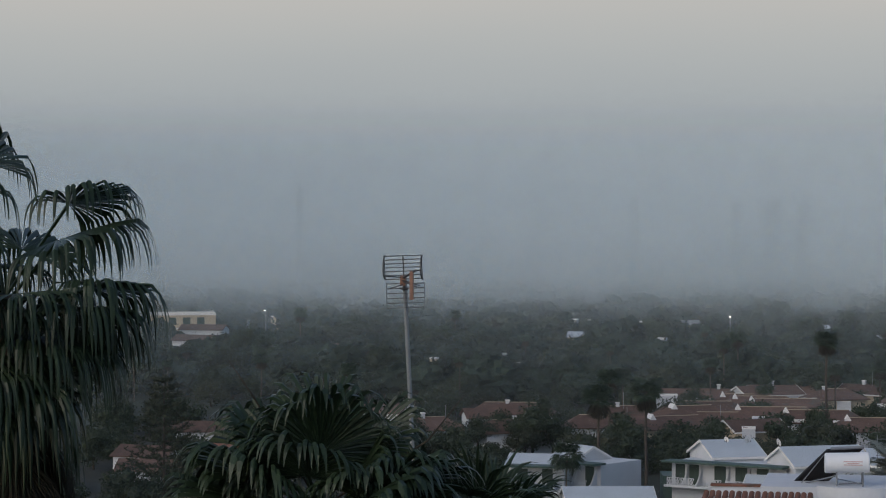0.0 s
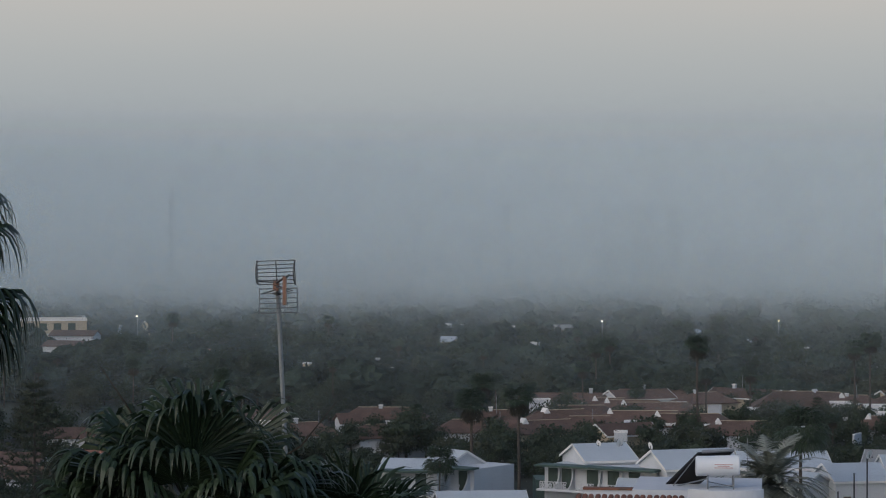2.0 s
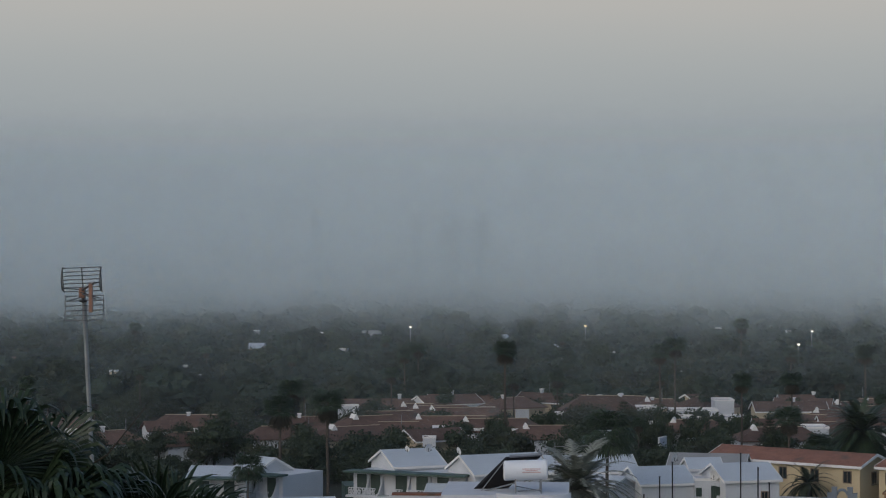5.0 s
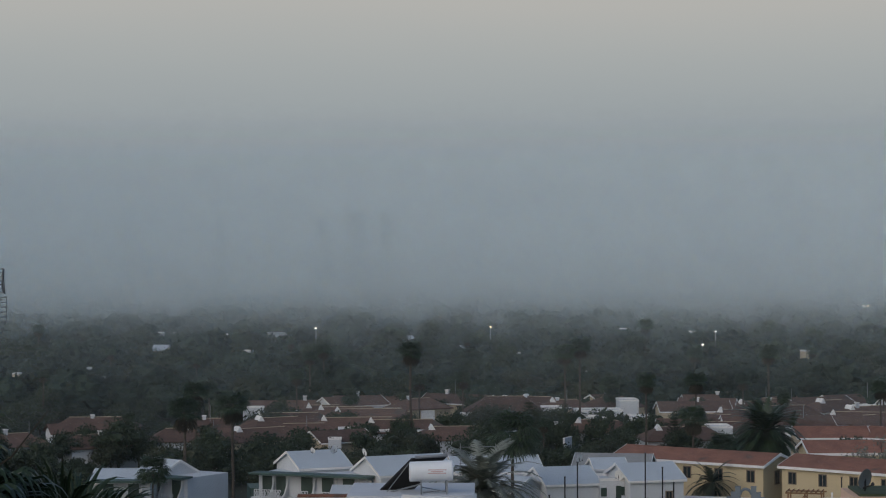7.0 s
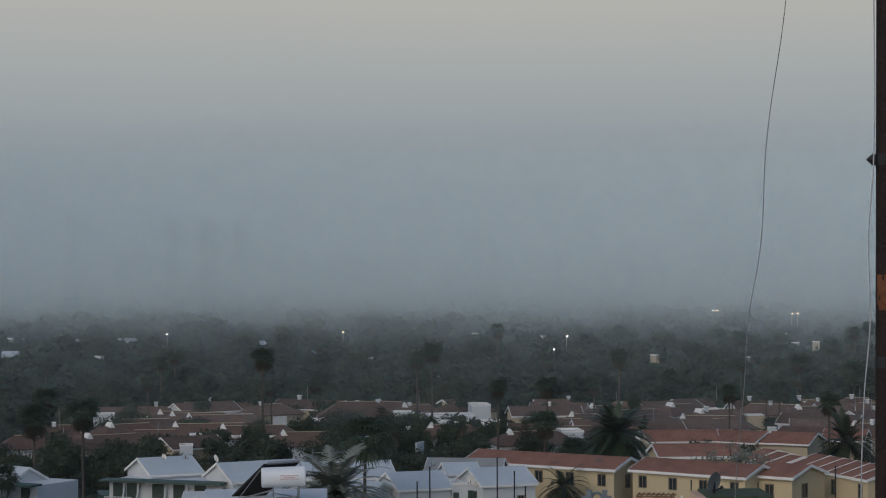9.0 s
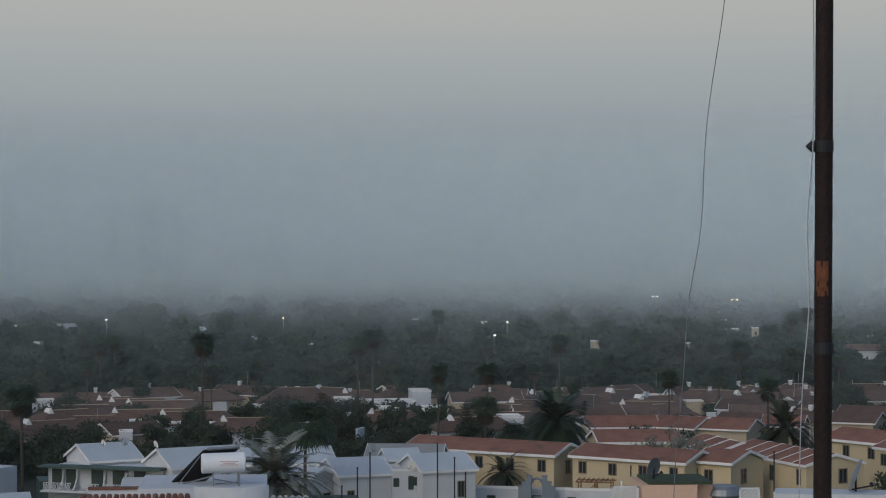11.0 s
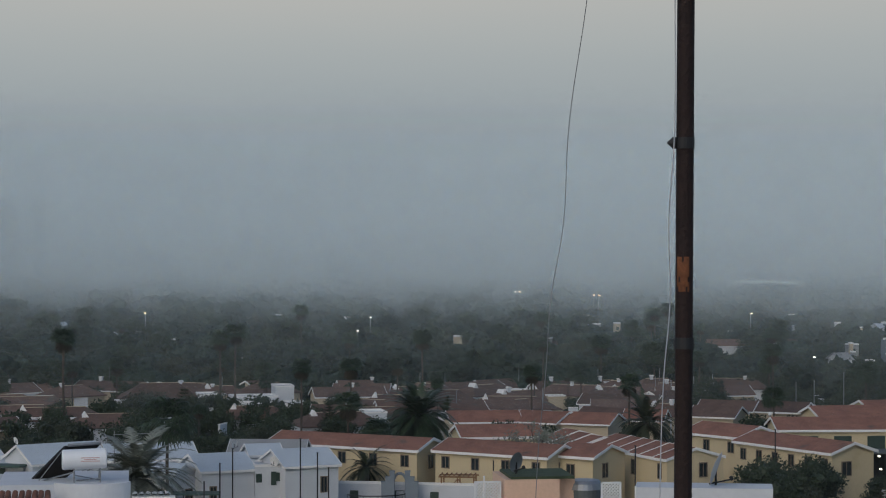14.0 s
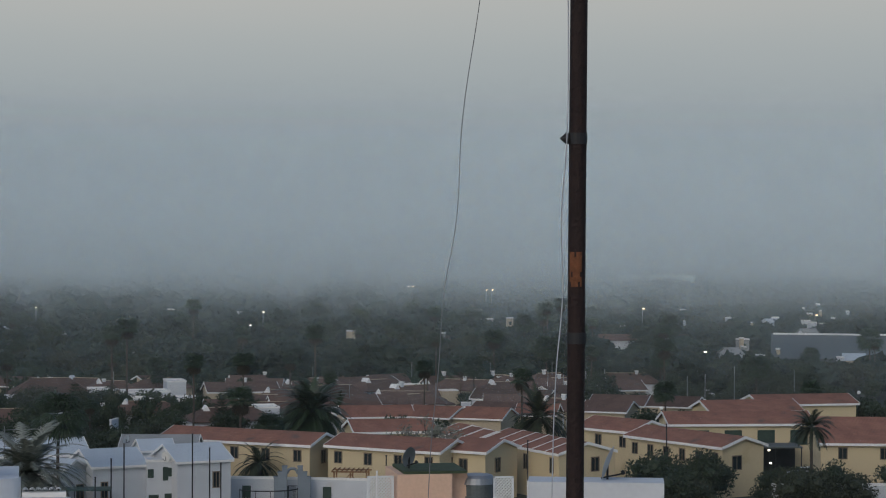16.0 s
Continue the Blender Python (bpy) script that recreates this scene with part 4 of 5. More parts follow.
hall = gable_house("warehouse", (137, 423), -19, 46, 24, 3.4, 7.3, M_GREYTANK, M_GREYTANK, "long dark grey warehouse with a pale roof ridge", "far buildings", trim=False)
part("ridge_cap", boxes((0, 46, 11.6, 12.4, 7.304, 7.6)), M_TRIM, hall, "pale ridge cap")
for x, y, z1 in ((94, 330, 6.6), (97, 331, 6.8), (103, 336, 7.6), (107, 338, 6), (112, 335, 7), (80, 350, 5.6), (84, 352, 6), (88, 356, 6)):
    post(x, y, 0, z1, 0.06, M_GALV, "lamp_post", "tall pale lamp post", "lamp post", "tall pale posts")

# tops of far towers over the fog, coloured near black as silhouettes
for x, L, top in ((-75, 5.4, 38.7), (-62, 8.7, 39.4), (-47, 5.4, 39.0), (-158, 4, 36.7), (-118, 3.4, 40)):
    flat_block("far_tower", (x, 1003), 0, L, 8, top, M_SILHOUETTE, "grey tower block top rising out of the fog", "far towers", parapet=0.8)


# ------------------------------------------------------------------ foreground
# the terrace below the viewpoint
tb = tagged(link_mesh("terrace", *(lambda b: b)(([(x, y, z) for z in (18.0, 28.3) for x, y in ((-5, -4), (5, -4), (5, 9), (-5, 9))],
            [(3, 2, 1, 0), (4, 5, 6, 7), (0, 1, 5, 4), (1, 2, 6, 5), (2, 3, 7, 6), (3, 0, 4, 7)])), M_TERRACE), "plain roof terrace under the viewpoint", "terrace", kind="structure")

# palms
rp = random.Random(8)
LEFT = [(285, 80, 1.25), (215, 74, 1.15), (95, 56, 1.05), (100, 50, 0.8), (104, 22, 0.95), (112, 12, 0.85), (150, 14, 0.75), (165, 0, 0.6), (135, -12, 0.55), (105, -25, 0.5), (150, -36, 0.6), (172, -20, 0.6),
        (140, -58, 0.7), (185, -55, 0.7), (80, -60, 0.6), (200, -30), (185, 10), (62, 4, 0.5), (40, -20, 0.5), (270, 40), (240, 20), (300, 10), (220, 62), (330, 30), (0, 52, 0.6), (20, 15, 0.5)]
fan_palm("fan_palm", -7.45, 18.5, 29.4, LEFT, "large fan palm with drooping dark green leaves and shaggy skirt", 31,
         reach=0.98, petiole=0.8, segs=44, droop=1.35, skirt=46, base=20, steps=10, hang=1.7, joined=0.55, turned=0.35)
LOW = [(b + rp.uniform(-8, 8), e) for b, e in ((0, 62), (25, 40), (55, 55), (85, 35), (110, 60), (135, 30), (160, 66), (185, 45), (205, 70), (230, 38), (255, 58), (280, 30), (310, 52), (335, 38),
                                              (100, 5), (260, 8), (235, -8), (130, -6), (180, 5), (165, -25), (205, -25), (75, 10), (268, 26), (92, 24), (250, 15), (110, 16))]
low_palm = fan_palm("fan_palm", -4.45, 17.5, 27.80, LOW, "fan palm crown with pleated dark green leaves and hanging tips", 32,
         reach=0.82, petiole=0.56, segs=46, droop=1.0, skirt=10, base=20, steps=12, arch=0.75, joined=0.78, turned=0.9)
for tip, mid in (((-0.62, -0.44, 8.96), (-0.45, -0.36, 8.68)), ((1.12, -0.02, 8.68), (0.85, -0.06, 8.34))):
    part("flower_stalk", bars(((0, 0, 7.8), mid, 0.010, 0.008), (mid, tip, 0.008, 0.004), n=5), M_DEAD, low_palm, "dry bare flower stalk")
fan_palm("fan_palm", -3.3, 18.2, 27.6, [(b + rp.uniform(-9, 9), e) for b, e in ((60, 40), (100, 55), (150, 30), (180, 62), (230, 50), (280, 40), (0, 60))],
         "small fan palm with stiff dark green leaves", 33, reach=0.55, petiole=0.4, segs=34, droop=0.4, skirt=4, base=20, steps=8, arch=0.9, joined=0.6, turned=0.5)


def antenna(x, y, z_hub):
    """A grid antenna on a slightly leaning mast."""
    z0 = height(x, y)
    th = thing("antenna", pose(x, y, z_hub), "grid television antenna with an orange dipole box on a mast", "antenna")
    part("mast", bars(((0.44, 0, z0 - z_hub), (0.0, 0, 0.05), 0.032)), M_GALV, th, "galvanised steel mast")
    w = 0.275
    up = part("upper_reflector", bars(*[((xx, -0.02, 0.03), (xx, -0.12, 0.375 + 0.02 * xx), 0.009 if xx == 0 else 0.007) for xx in (-w, 0.0, w - 0.01)], n=6), M_ALU, th)
    for i in range(7):
        z, yy = 0.035 + 0.33 * i / 6, -0.02 - 0.10 * i / 6
        part("rod", bars(((-w, yy, z - 0.01), (w - 0.01, yy, z + 0.012), 0.0075), n=6), M_ALU, up)
    for xx in (-w, w - 0.01):
        bm = bmesh.new()
        for k in range(6):
            a0, a1 = math.pi * k / 6, math.pi * (k + 1) / 6
            bar(bm, (xx - 0.012 * math.sin(a0), -0.02 - 0.1 * math.sin(a0), 0.2 - 0.165 * math.cos(a0)), (xx - 0.012 * math.sin(a1), -0.02 - 0.1 * math.sin(a1), 0.2 - 0.165 * math.cos(a1)), 0.012, 6)
        part("side_wing", bm, M_ALU, up)
    low = part("lower_reflector", bars(*[((xx, -0.02, -0.02), (xx + 0.02, -0.12, -0.375), 0.006) for xx in (-w + 0.02, w + 0.015)], n=6), M_ALU, th)
    for i in range(6):
        z, yy = -0.03 - 0.34 * i / 5, -0.02 - 0.10 * i / 5
        part("rod", bars(((-w + 0.02 + 0.01 * i / 5, yy, z - 0.008), (w + 0.02, yy, z + 0.012), 0.0075), n=6), M_ALU, low)
    part("clamp", boxes((-0.055, 0.02, -0.05, 0.04, -0.06, 0.08)), M_ORANGE, th, "orange plastic mast clamp")
    part("boom", bars(((-0.02, -0.02, 0.05), (0.25, -0.42, 0.165), 0.018), ((-0.02, -0.02, 0.0), (0.26, -0.42, -0.06), 0.012)), M_ALU, th)
    part("dipole_box", boxes((0.15, 0.195, -0.36, -0.30, -0.25, 0.15)), M_ORANGE, th, "orange dipole housing")
    part("dipole", bars(((-0.2, -0.3, 0.08), (-0.03, -0.1, 0.06), 0.008), ((-0.16, -0.3, -0.10), (0.0, -0.1, -0.04), 0.008), ((0.02, -0.3, 0.03), (0.3, -0.35, -0.05), 0.008), ((0.2, -0.33, 0.15), (0.29, -0.33, 0.17), 0.008)), M_DARK, th)
    part("bolt", bars(((-0.05, -0.04, -0.1), (0.06, -0.04, -0.1), 0.018), ((-0.0, -0.04, -0.13), (0.0, -0.04, -0.06), 0.02)), M_DARK, th)


antenna(-7.0, 32.27, 29.175)


# the rooftop with the water heater
def rooftop():
    th = thing("roof_building", pose(0, 0, 0), "low white building with a flat roof and clay tile edges", "house")
    part("wall", boxes((-6.0, 1.0, 54.6, 66.8, 17.5, 22.0), (1.0, 19.0, 54.6, 62.0, 17.5, 22.0)), M_WHITE, th)
    part("parapet", boxes((-5.26, -3.93, 63.9, 64.15, 22.004, 22.82)), M_WHITE, th)
    part("coping", boxes((-5.3, -3.93, 63.85, 64.2, 22.824, 22.88)), M_CLAY, th, "red tiled coping")
    part("roof_slab", boxes((-3.92, -0.45, 63.4, 66.8, 22.004, 22.9)), M_WHITE, th)
    # curved parapet below the tank
    ring = []
    n = 14
    for i in range(n + 1):
        a = radians(200 + 140 * i / n)
        ring.append((-1.37 + 1.06 * math.cos(a), 62.3 + 0.8 * math.sin(a)))
    loops = [[(x, y, 22.004) for x, y in ring], [(x, y, 23.11) for x, y in ring], [(x, y + 0.18, 23.11) for x, y in ring], [(x, y + 0.18, 22.004) for x, y in ring]]
    k = n + 1
    faces = [(a * k + i, a * k + i + 1, (a + 1) * k + i + 1, (a + 1) * k + i) for a in range(3) for i in range(n)]
    link_mesh("curved_parapet", sum(loops, []), faces, M_WHITE, th)
    part("low_wall", boxes((-0.36, 0.77, 61.93, 62.1, 22.004, 22.58)), M_WHITE, th)
    return th


roof_building = rooftop()


def clay_roof(parent, x0, x1, y0, y1, z_lo, z_hi, pitch=0.2, material=None):
    """Rolled clay tiles in rows up a low slope; each tile is a piece."""
    rows = 4
    verts, faces = [], []
    seg = 5
    ln = (y1 - y0) / rows * 1.15
    for k in range(seg + 1):
        a = math.pi * k / seg
        for yy, r in ((0, pitch * 0.5), (ln, pitch * 0.42)):
            verts.append((-r * math.cos(a), yy, r * 0.8 * math.sin(a)))
    for k in range(seg):
        faces.append((2 * k, 2 * k + 2, 2 * k + 3, 2 * k + 1))
    me = bpy.data.meshes.new("tile")
    me.from_pydata(verts, [], faces)
    me.materials.append(material or M_CLAY)
    sl = math.degrees(math.atan2(z_hi - z_lo, y1 - y0))
    for r in range(rows):
        for i in range(int((x1 - x0) / pitch)):
            ob = new("tile", me)
            ob.parent = parent
            u = r / rows
            ob.matrix_basis = pose(x0 + pitch * (i + 0.5), y0 + (y1 - y0) * u, z_lo + (z_hi - z_lo) * u + random.uniform(0, 0.01), sl + 2, 0, random.uniform(-2, 2))
    part("tile_bed", boxes((x0, x1, y0 + 0.05, y1, z_lo - 0.15, z_lo - 0.02)), material or M_CLAY, parent)


def water_heater(x, y, z):
    th = thing("solar_water_heater", pose(x, y, z, 0, 0, 4), "white solar water heater with black collector on steel stand", "water heater")
    bm = bmesh.new()
    bar(bm, (-0.57, 0, 0), (0.57, 0, 0.03), 0.275, 28)
    bar(bm, (-0.6, 0, 0), (-0.57, 0, 0), 0.24, 28, 0.275)
    bar(bm, (0.57, 0, 0.03), (0.6, 0, 0.03), 0.275, 28, 0.24)
    tank = part("tank", bm, M_TANK, th, "white enamelled cylindrical tank")
    bm = bmesh.new()
    for k in range(3):
        for i in range(6):
            u0, u1 = -0.1 + 0.5 * i / 6, -0.1 + 0.5 * (i + 1) / 6
            zz = 0.06 - 0.045 * k
            yy = -math.sqrt(0.279 ** 2 - (zz) ** 2)
            if k != 1 or i not in (0, 5):
                vs = [bm.verts.new(p) for p in ((u0, yy, zz - 0.012 + 0.01), (u1, yy, zz - 0.012 + 0.01), (u1, yy - 0.002, zz + 0.022), (u0, yy - 0.002, zz + 0.022))]
                bm.faces.new(vs)
    part("print", bm, M_PINK, tank, "faded red bars of print")
    part("stand_leg", bars(((-0.28, -0.2, -0.61), (-0.28, -0.2, -0.22), 0.022)), M_GALV, th)
    part("stand_leg", bars(((0.42, -0.2, -0.61), (0.42, -0.2, -0.22), 0.022)), M_GALV, th)
    part("stand_leg", bars(((0.42, 0.4, -0.61), (0.42, 0.2, -0.2), 0.022)), M_GALV, th)
    part("brace", bars(((-1.1, 0.6, -0.62), (-0.3, -0.15, -0.33), 0.02), ((-1.2, 0.5, -0.6), (-0.62, 0.1, 0.2), 0.014), ((0.42, -0.2, -0.5), (-0.2, 0.3, -0.6), 0.014), ((-0.28, -0.2, -0.4), (0.42, 0.4, -0.6), 0.014)), M_GALV, th)
    # collector: high edge behind the tank, low edge away to the side
    bm = bmesh.new()
    a, b = Vector((-0.52, 0.42, 0.29)), Vector((0.42, 0.46, 0.36))
    dn = Vector((-0.86, 0.62, -0.93))
    nrm = (b - a).cross(dn).normalized() * 0.07
    vs = [bm.verts.new(p) for p in (a, b, b + dn, a + dn, a + nrm, b + nrm, b + dn + nrm, a + dn + nrm)]
    for q in ((3, 2, 1, 0), (4, 5, 6, 7), (0, 1, 5, 4), (1, 2, 6, 5), (2, 3, 7, 6), (3, 0, 4, 7)):
        bm.faces.new([vs[i] for i in q])
    bmesh.ops.recalc_face_normals(bm, faces=bm.faces)
    col = part("collector", bm, M_BLACK, th, "black solar collector panel")
    part("frame", bars((a, a + dn, 0.03), (b, b + dn, 0.03), (a + dn, b + dn, 0.03)), M_DARK, col)
    part("header_pipe", bars((a + Vector((0.1, -0.02, 0.06)), b + Vector((0.05, -0.02, 0.04)), 0.045)), M_GALV, col)


water_heater(-1.63, 64.0, 23.51)


def dish(x, y, z, r, bearing, tilt, name="satellite_dish", stem=0.5, material=None):
    """An offset dish: shallow bowl, rim, arm with receiver, and a stem."""
    th = thing(name, pose(x, y, z), "pale grey satellite dish on a short stem", "satellite dish", "satellite dishes")
    m = pose(0, 0, stem, tilt, 0, bearing)
    verts, faces = [(0, 0.18 * r, 0)], []
    n = 20
    for k, (q, dd) in enumerate(((0.4, 0.15), (0.75, 0.07), (1.0, 0.0))):
        for i in range(n):
            a = 2 * math.pi * i / n
            verts.append((q * r * math.cos(a), dd * r + 0.02, q * r * 1.08 * math.sin(a)))
    for i in range(n):
        faces.append((0, 1 + i, 1 + (i + 1) % n))
        for k in range(2):
            faces.append((1 + k * n + i, 1 + (k + 1) * n + i, 1 + (k + 1) * n + (i + 1) % n, 1 + k * n + (i + 1) % n))
    link_mesh("bowl", [m @ Vector(v) for v in verts], faces, material or M_GALV, th, True)
    part("arm", bars((m @ Vector((0, 0.05, -r)), m @ Vector((0, -r * 1.1, -r * 0.25)), 0.02)), M_DARK, th)
    part("receiver", bars((m @ Vector((0, -r * 1.12, -r * 0.3)), m @ Vector((0, -r * 0.9, -r * 0.15)), 0.04)), M_DARK, th)
    part("stem", bars(((0, 0.1, 0), (0, 0.1, stem), 0.03)), M_DARK, th)
    return th


def lattice_panel(x0, x1, y, z0, z1, label):
    th = thing("lattice_panel", pose(x0, y, z0), label, "trellis", "trellis panels")
    w, h = x1 - x0, z1 - z0
    bm = boxes((0, w, -0.03, 0.03, 0, 0.05), (0, w, -0.03, 0.03, h - 0.04, h), (0, 0.04, -0.03, 0.03, 0, h), (w - 0.04, w, -0.03, 0.03, 0, h))
    part("frame", bm, M_LATTICE, th)
    bm = bmesh.new()
    st = 0.085
    for sg, yy in ((1, -0.008), (-1, 0.008)):
        c = -h
        while c < w + h:
            xa, za, xb, zb = c, 0.0, c + h, h
            if sg < 0:
                xa, xb = c + h, c
            pts = []
            # clip the slat to the panel
            for k in (0.0, 1.0):
                pts.append([xa + (xb - xa) * k, h * k])
            dx = pts[1][0] - pts[0][0]
            ks = sorted([(0 - pts[0][0]) / dx, (w - pts[0][0]) / dx])
            k0, k1 = max(0.0, ks[0]), min(1.0, ks[1])
            if k1 - k0 > 0.02:
                a = (xa + dx * k0, yy, h * k0)
                b = (xa + dx * k1, yy, h * k1)
                bar(bm, a, b, 0.016, 4)
            c += st
    part("slats", bm, M_LATTICE, th, "crossed white slats")


def stair_tower():
    th = thing("stair_tower", pose(0, 0, 22.0), "peach rendered stair tower with stains and a mossy flat roof", "roof structure")
    part("wall", boxes((9.13, 10.55, 58.9, 61.0, 0.004, 1.38), (10.554, 11.02, 59.3, 61.0, 0.004, 1.38)), M_PEACH, th)
    part("roof_mat", boxes((9.3, 10.95, 58.95, 60.9, 1.384, 1.45)), M_MOSS, th, "mossy green roof covering")
    part("hatch", boxes((9.55, 10.1, 58.87, 58.896, 0.1, 0.72)), M_DARK, th, "dark hatch opening")


stair_tower()
lattice_panel(8.38, 9.08, 59.2, 22.0, 23.32, "white wooden lattice panel beside the stair tower")
lattice_panel(11.62, 12.15, 58.85, 22.0, 23.3, "white wooden lattice panel beside the grey cistern")


def cistern():
    th = thing("cistern", pose(11.33, 59.6, 22.0), "dark grey fibre water cistern with ribs", "water tank")
    part("body", bars(((0, 0, 0.004), (0, 0, 1.05), 0.42, 0.46), n=24), M_GREYTANK, th)
    for z in (0.35, 0.7):
        part("rib", bars(((0, 0, z), (0, 0, z + 0.05), 0.475), n=24), M_GREYTANK, th)
    part("lid", bars(((0, 0, 1.05), (0, 0, 1.2), 0.5, 0.46), ((0, 0, 1.2), (0, 0, 1.28), 0.46, 0.38), n=24), M_GALV, th, "pale grey lid")


cistern()
flat_block("roof_room", (12.1, 56.9), -14, 3.4, 1.2, 23.38, M_WHITE, "white box-shaped roof room with a flat top", base=22.0, parapet=0)
dish(9.55, 59.6, 23.45, 0.25, 40, 12, stem=0.3)
dish(14.2, 57.0, 23.384, 0.42, 80, 20, stem=0.42)
for x, y, z1 in ((8.55, 58.6, 23.5), (11.98, 56.3, 23.45)):
    post(x, y, 22.0, z1, 0.02, M_TRIM, "white_post", "thin white painted post on the roof", "post", "roof posts")


# pole and cables in front of the terrace
def near_pole():
    th = thing("rusty_pole", pose(1.705, 7.3, 28.3), "dark rusty steel pole with an orange rust patch", "pole")
    part("shaft", bars(((0.0, 0, 0), (0.012, 0, 3.2), 0.029, 0.0275), n=24), M_RUST, th)
    bm = bmesh.new()
    for k in range(7):
        for i in range(7):
            if (i + 2 * k) % 5 == 0 and k in (0, 6, 2):
                continue
            a0, a1 = radians(205 + 12 * i), radians(205 + 12 * (i + 1))
            z0, z1 = 1.475 + 0.016 * k, 1.475 + 0.016 * (k + 1)
            r = 0.0292
            vs = [bm.verts.new((0.006 + r * math.cos(a), r * math.sin(a), z)) for a, z in ((a0, z0), (a1, z0), (a1, z1), (a0, z1))]
            bm.faces.new(vs)
    part("rust_patch", bm, M_RUSTSPOT, th, "flaking orange rust patch")
    for z in (1.95, 1.31):
        part("clip", bars(((0.006, 0, z - 0.018), (0.006, 0, z + 0.018), 0.032), n=20), M_DARK, th, "dark band clip")
    part("insulator", bars(((-0.03, 0, 1.95), (-0.052, -0.005, 1.95), 0.02, 0.002), n=10), M_DARK, th)


near_pole()


def cable(name, pts, r, material, label):
    cu = bpy.data.curves.new(name, "CURVE")
    cu.dimensions, cu.bevel_depth, cu.bevel_resolution, cu.resolution_u = "3D", r, 2, 8
    sp = cu.splines.new("BEZIER")
    sp.bezier_points.add(len(pts) - 1)
    for bp, p in zip(sp.bezier_points, pts):
        bp.co = p
        bp.handle_left_type = bp.handle_right_type = "AUTO"
    cu.materials.append(material)
    return tagged(new(name, cu), label, "cable", "cables")


cable("cable", [(1.70, 8.0, 31.6), (1.62, 8.3, 31.1), (1.59, 8.35, 30.78), (1.53, 8.36, 30.35), (1.51, 8.37, 29.98), (1.465, 8.37, 29.71), (1.45, 8.38, 29.46), (1.42, 8.38, 29.13), (1.40, 8.38, 28.3)], 0.0016, M_CABLE, "thin dark cable hanging from the pole top")
cable("cable", [(1.69, 7.27, 31.4), (1.675, 7.28, 30.9), (1.672, 7.28, 30.25), (1.655, 7.28, 30.0), (1.66, 7.28, 29.75), (1.640, 7.28, 29.5), (1.628, 7.28, 29.1), (1.62, 7.28, 28.3)], 0.002, M_CABLE2, "pale cable hanging down beside the pole")

date_palm("date_palm", -0.35, 92, 19.9, 2.7, 95, "grey-green date palm with arching feather fronds", 41, r=0.2)
date_palm("date_palm", 32.7, 278, 6.4, 5.6, 150, "large dark date palm with a dense crown of feather fronds", 42, material=M_PALM)
date_palm("date_palm", 23.6, 250, 3.4, 3.4, 40, "date palm with arching feather fronds beside the yellow houses", 43, material=M_LEAF2)
date_palm("date_palm", 62.0, 285, 4.8, 5.2, 56, "date palm with arching feather fronds", 44, material=M_LEAF2)
date_palm("feather_palm", 79.4, 231.8, 8.2, 3.0, 64, "slender feather palm with drooping fronds beside the yellow houses", 47, r=0.15, material=M_LEAF2)
date_palm("date_palm", 42.0, 325, 3.0, 3.2, 30, "date palm with arching feather fronds", 45, material=M_LEAF2)
date_palm("date_palm", -37.0, 300, 4.0, 3.4, 34, "date palm with arching feather fronds", 46, material=M_LEAF2)
for x, y, z, r in ((-16.6, 247.2, 6.95, 0.45), (-18.8, 246.4, 6.9, 0.3), (-13.4, 247.5, 6.6, 0.4), (13.0, 237.0, 5.2, 0.5), (9.6, 251.5, 5.6, 0.45), (-6.5, 244, 5.8, 0.35)):
    dish(x, y, z, r, random.uniform(-60, 60), 15, stem=0.35, material=M_TRIM)


def aerial_rack(x, y, z0):
    th = thing("aerial_rack", pose(x, y, z0), "thin metal rack with rooftop aerials", "antenna")
    for dx in (-0.7, 0.0, 0.7):
        part("pole", bars(((dx, 0, 0), (dx, 0, 4.2), 0.014)), M_GALV, th)
    for dz in (3.4, 3.75, 4.05):
        part("crossbar", bars(((-0.75, 0, dz), (0.75, 0, dz + 0.03), 0.012)), M_GALV, th)


aerial_rack(-0.5, 93.5, height(0, 93.5))


def garden_gate(x, y, yaw):
    """A pair of stepped pillars with a rounded lintel over a narrow gateway."""
    th = thing("garden_gate", pose(x, y, 0, 0, 0, yaw), "blue-grey stepped gate pillars with an arch in the garden wall", "gate")
    for sg in (-1, 1):
        for k, (a, b, top) in enumerate(((0.55, 1.05, 4.0), (1.054, 1.5, 3.4), (1.504, 1.9, 2.9))):
            x0, x1 = sorted((sg * a, sg * b))
            part("pillar", boxes((x0, x1, -0.35, 0.35, 0, top), (x0 - 0.04, x1 + 0.04, -0.4, 0.4, top + 0.003, top + 0.12)), M_BLUEGREY, th)
    bm = bmesh.new()
    for k in range(8):
        a0, a1 = math.pi * k / 8, math.pi * (k + 1) / 8
        bar(bm, (0.55 * math.cos(a0), 0, 3.3 + 0.55 * math.sin(a0)), (0.55 * math.cos(a1), 0, 3.3 + 0.55 * math.sin(a1)), 0.16, 6)
    part("arch", bm, M_BLUEGREY, th)
    gate = part("gate_leaf", boxes((-0.5, 0.5, -0.03, 0.03, 0.05, 0.12), (-0.5, 0.5, -0.03, 0.03, 2.0, 2.07)), M_DARK, th, "dark barred gate")
    for k in range(9):
        part("gate_bar", bars(((-0.48 + 0.12 * k, 0, 0.12), (-0.48 + 0.12 * k, 0, 2.0), 0.015), n=5), M_DARK, gate)


garden_gate(26.2, 240.0, -10)
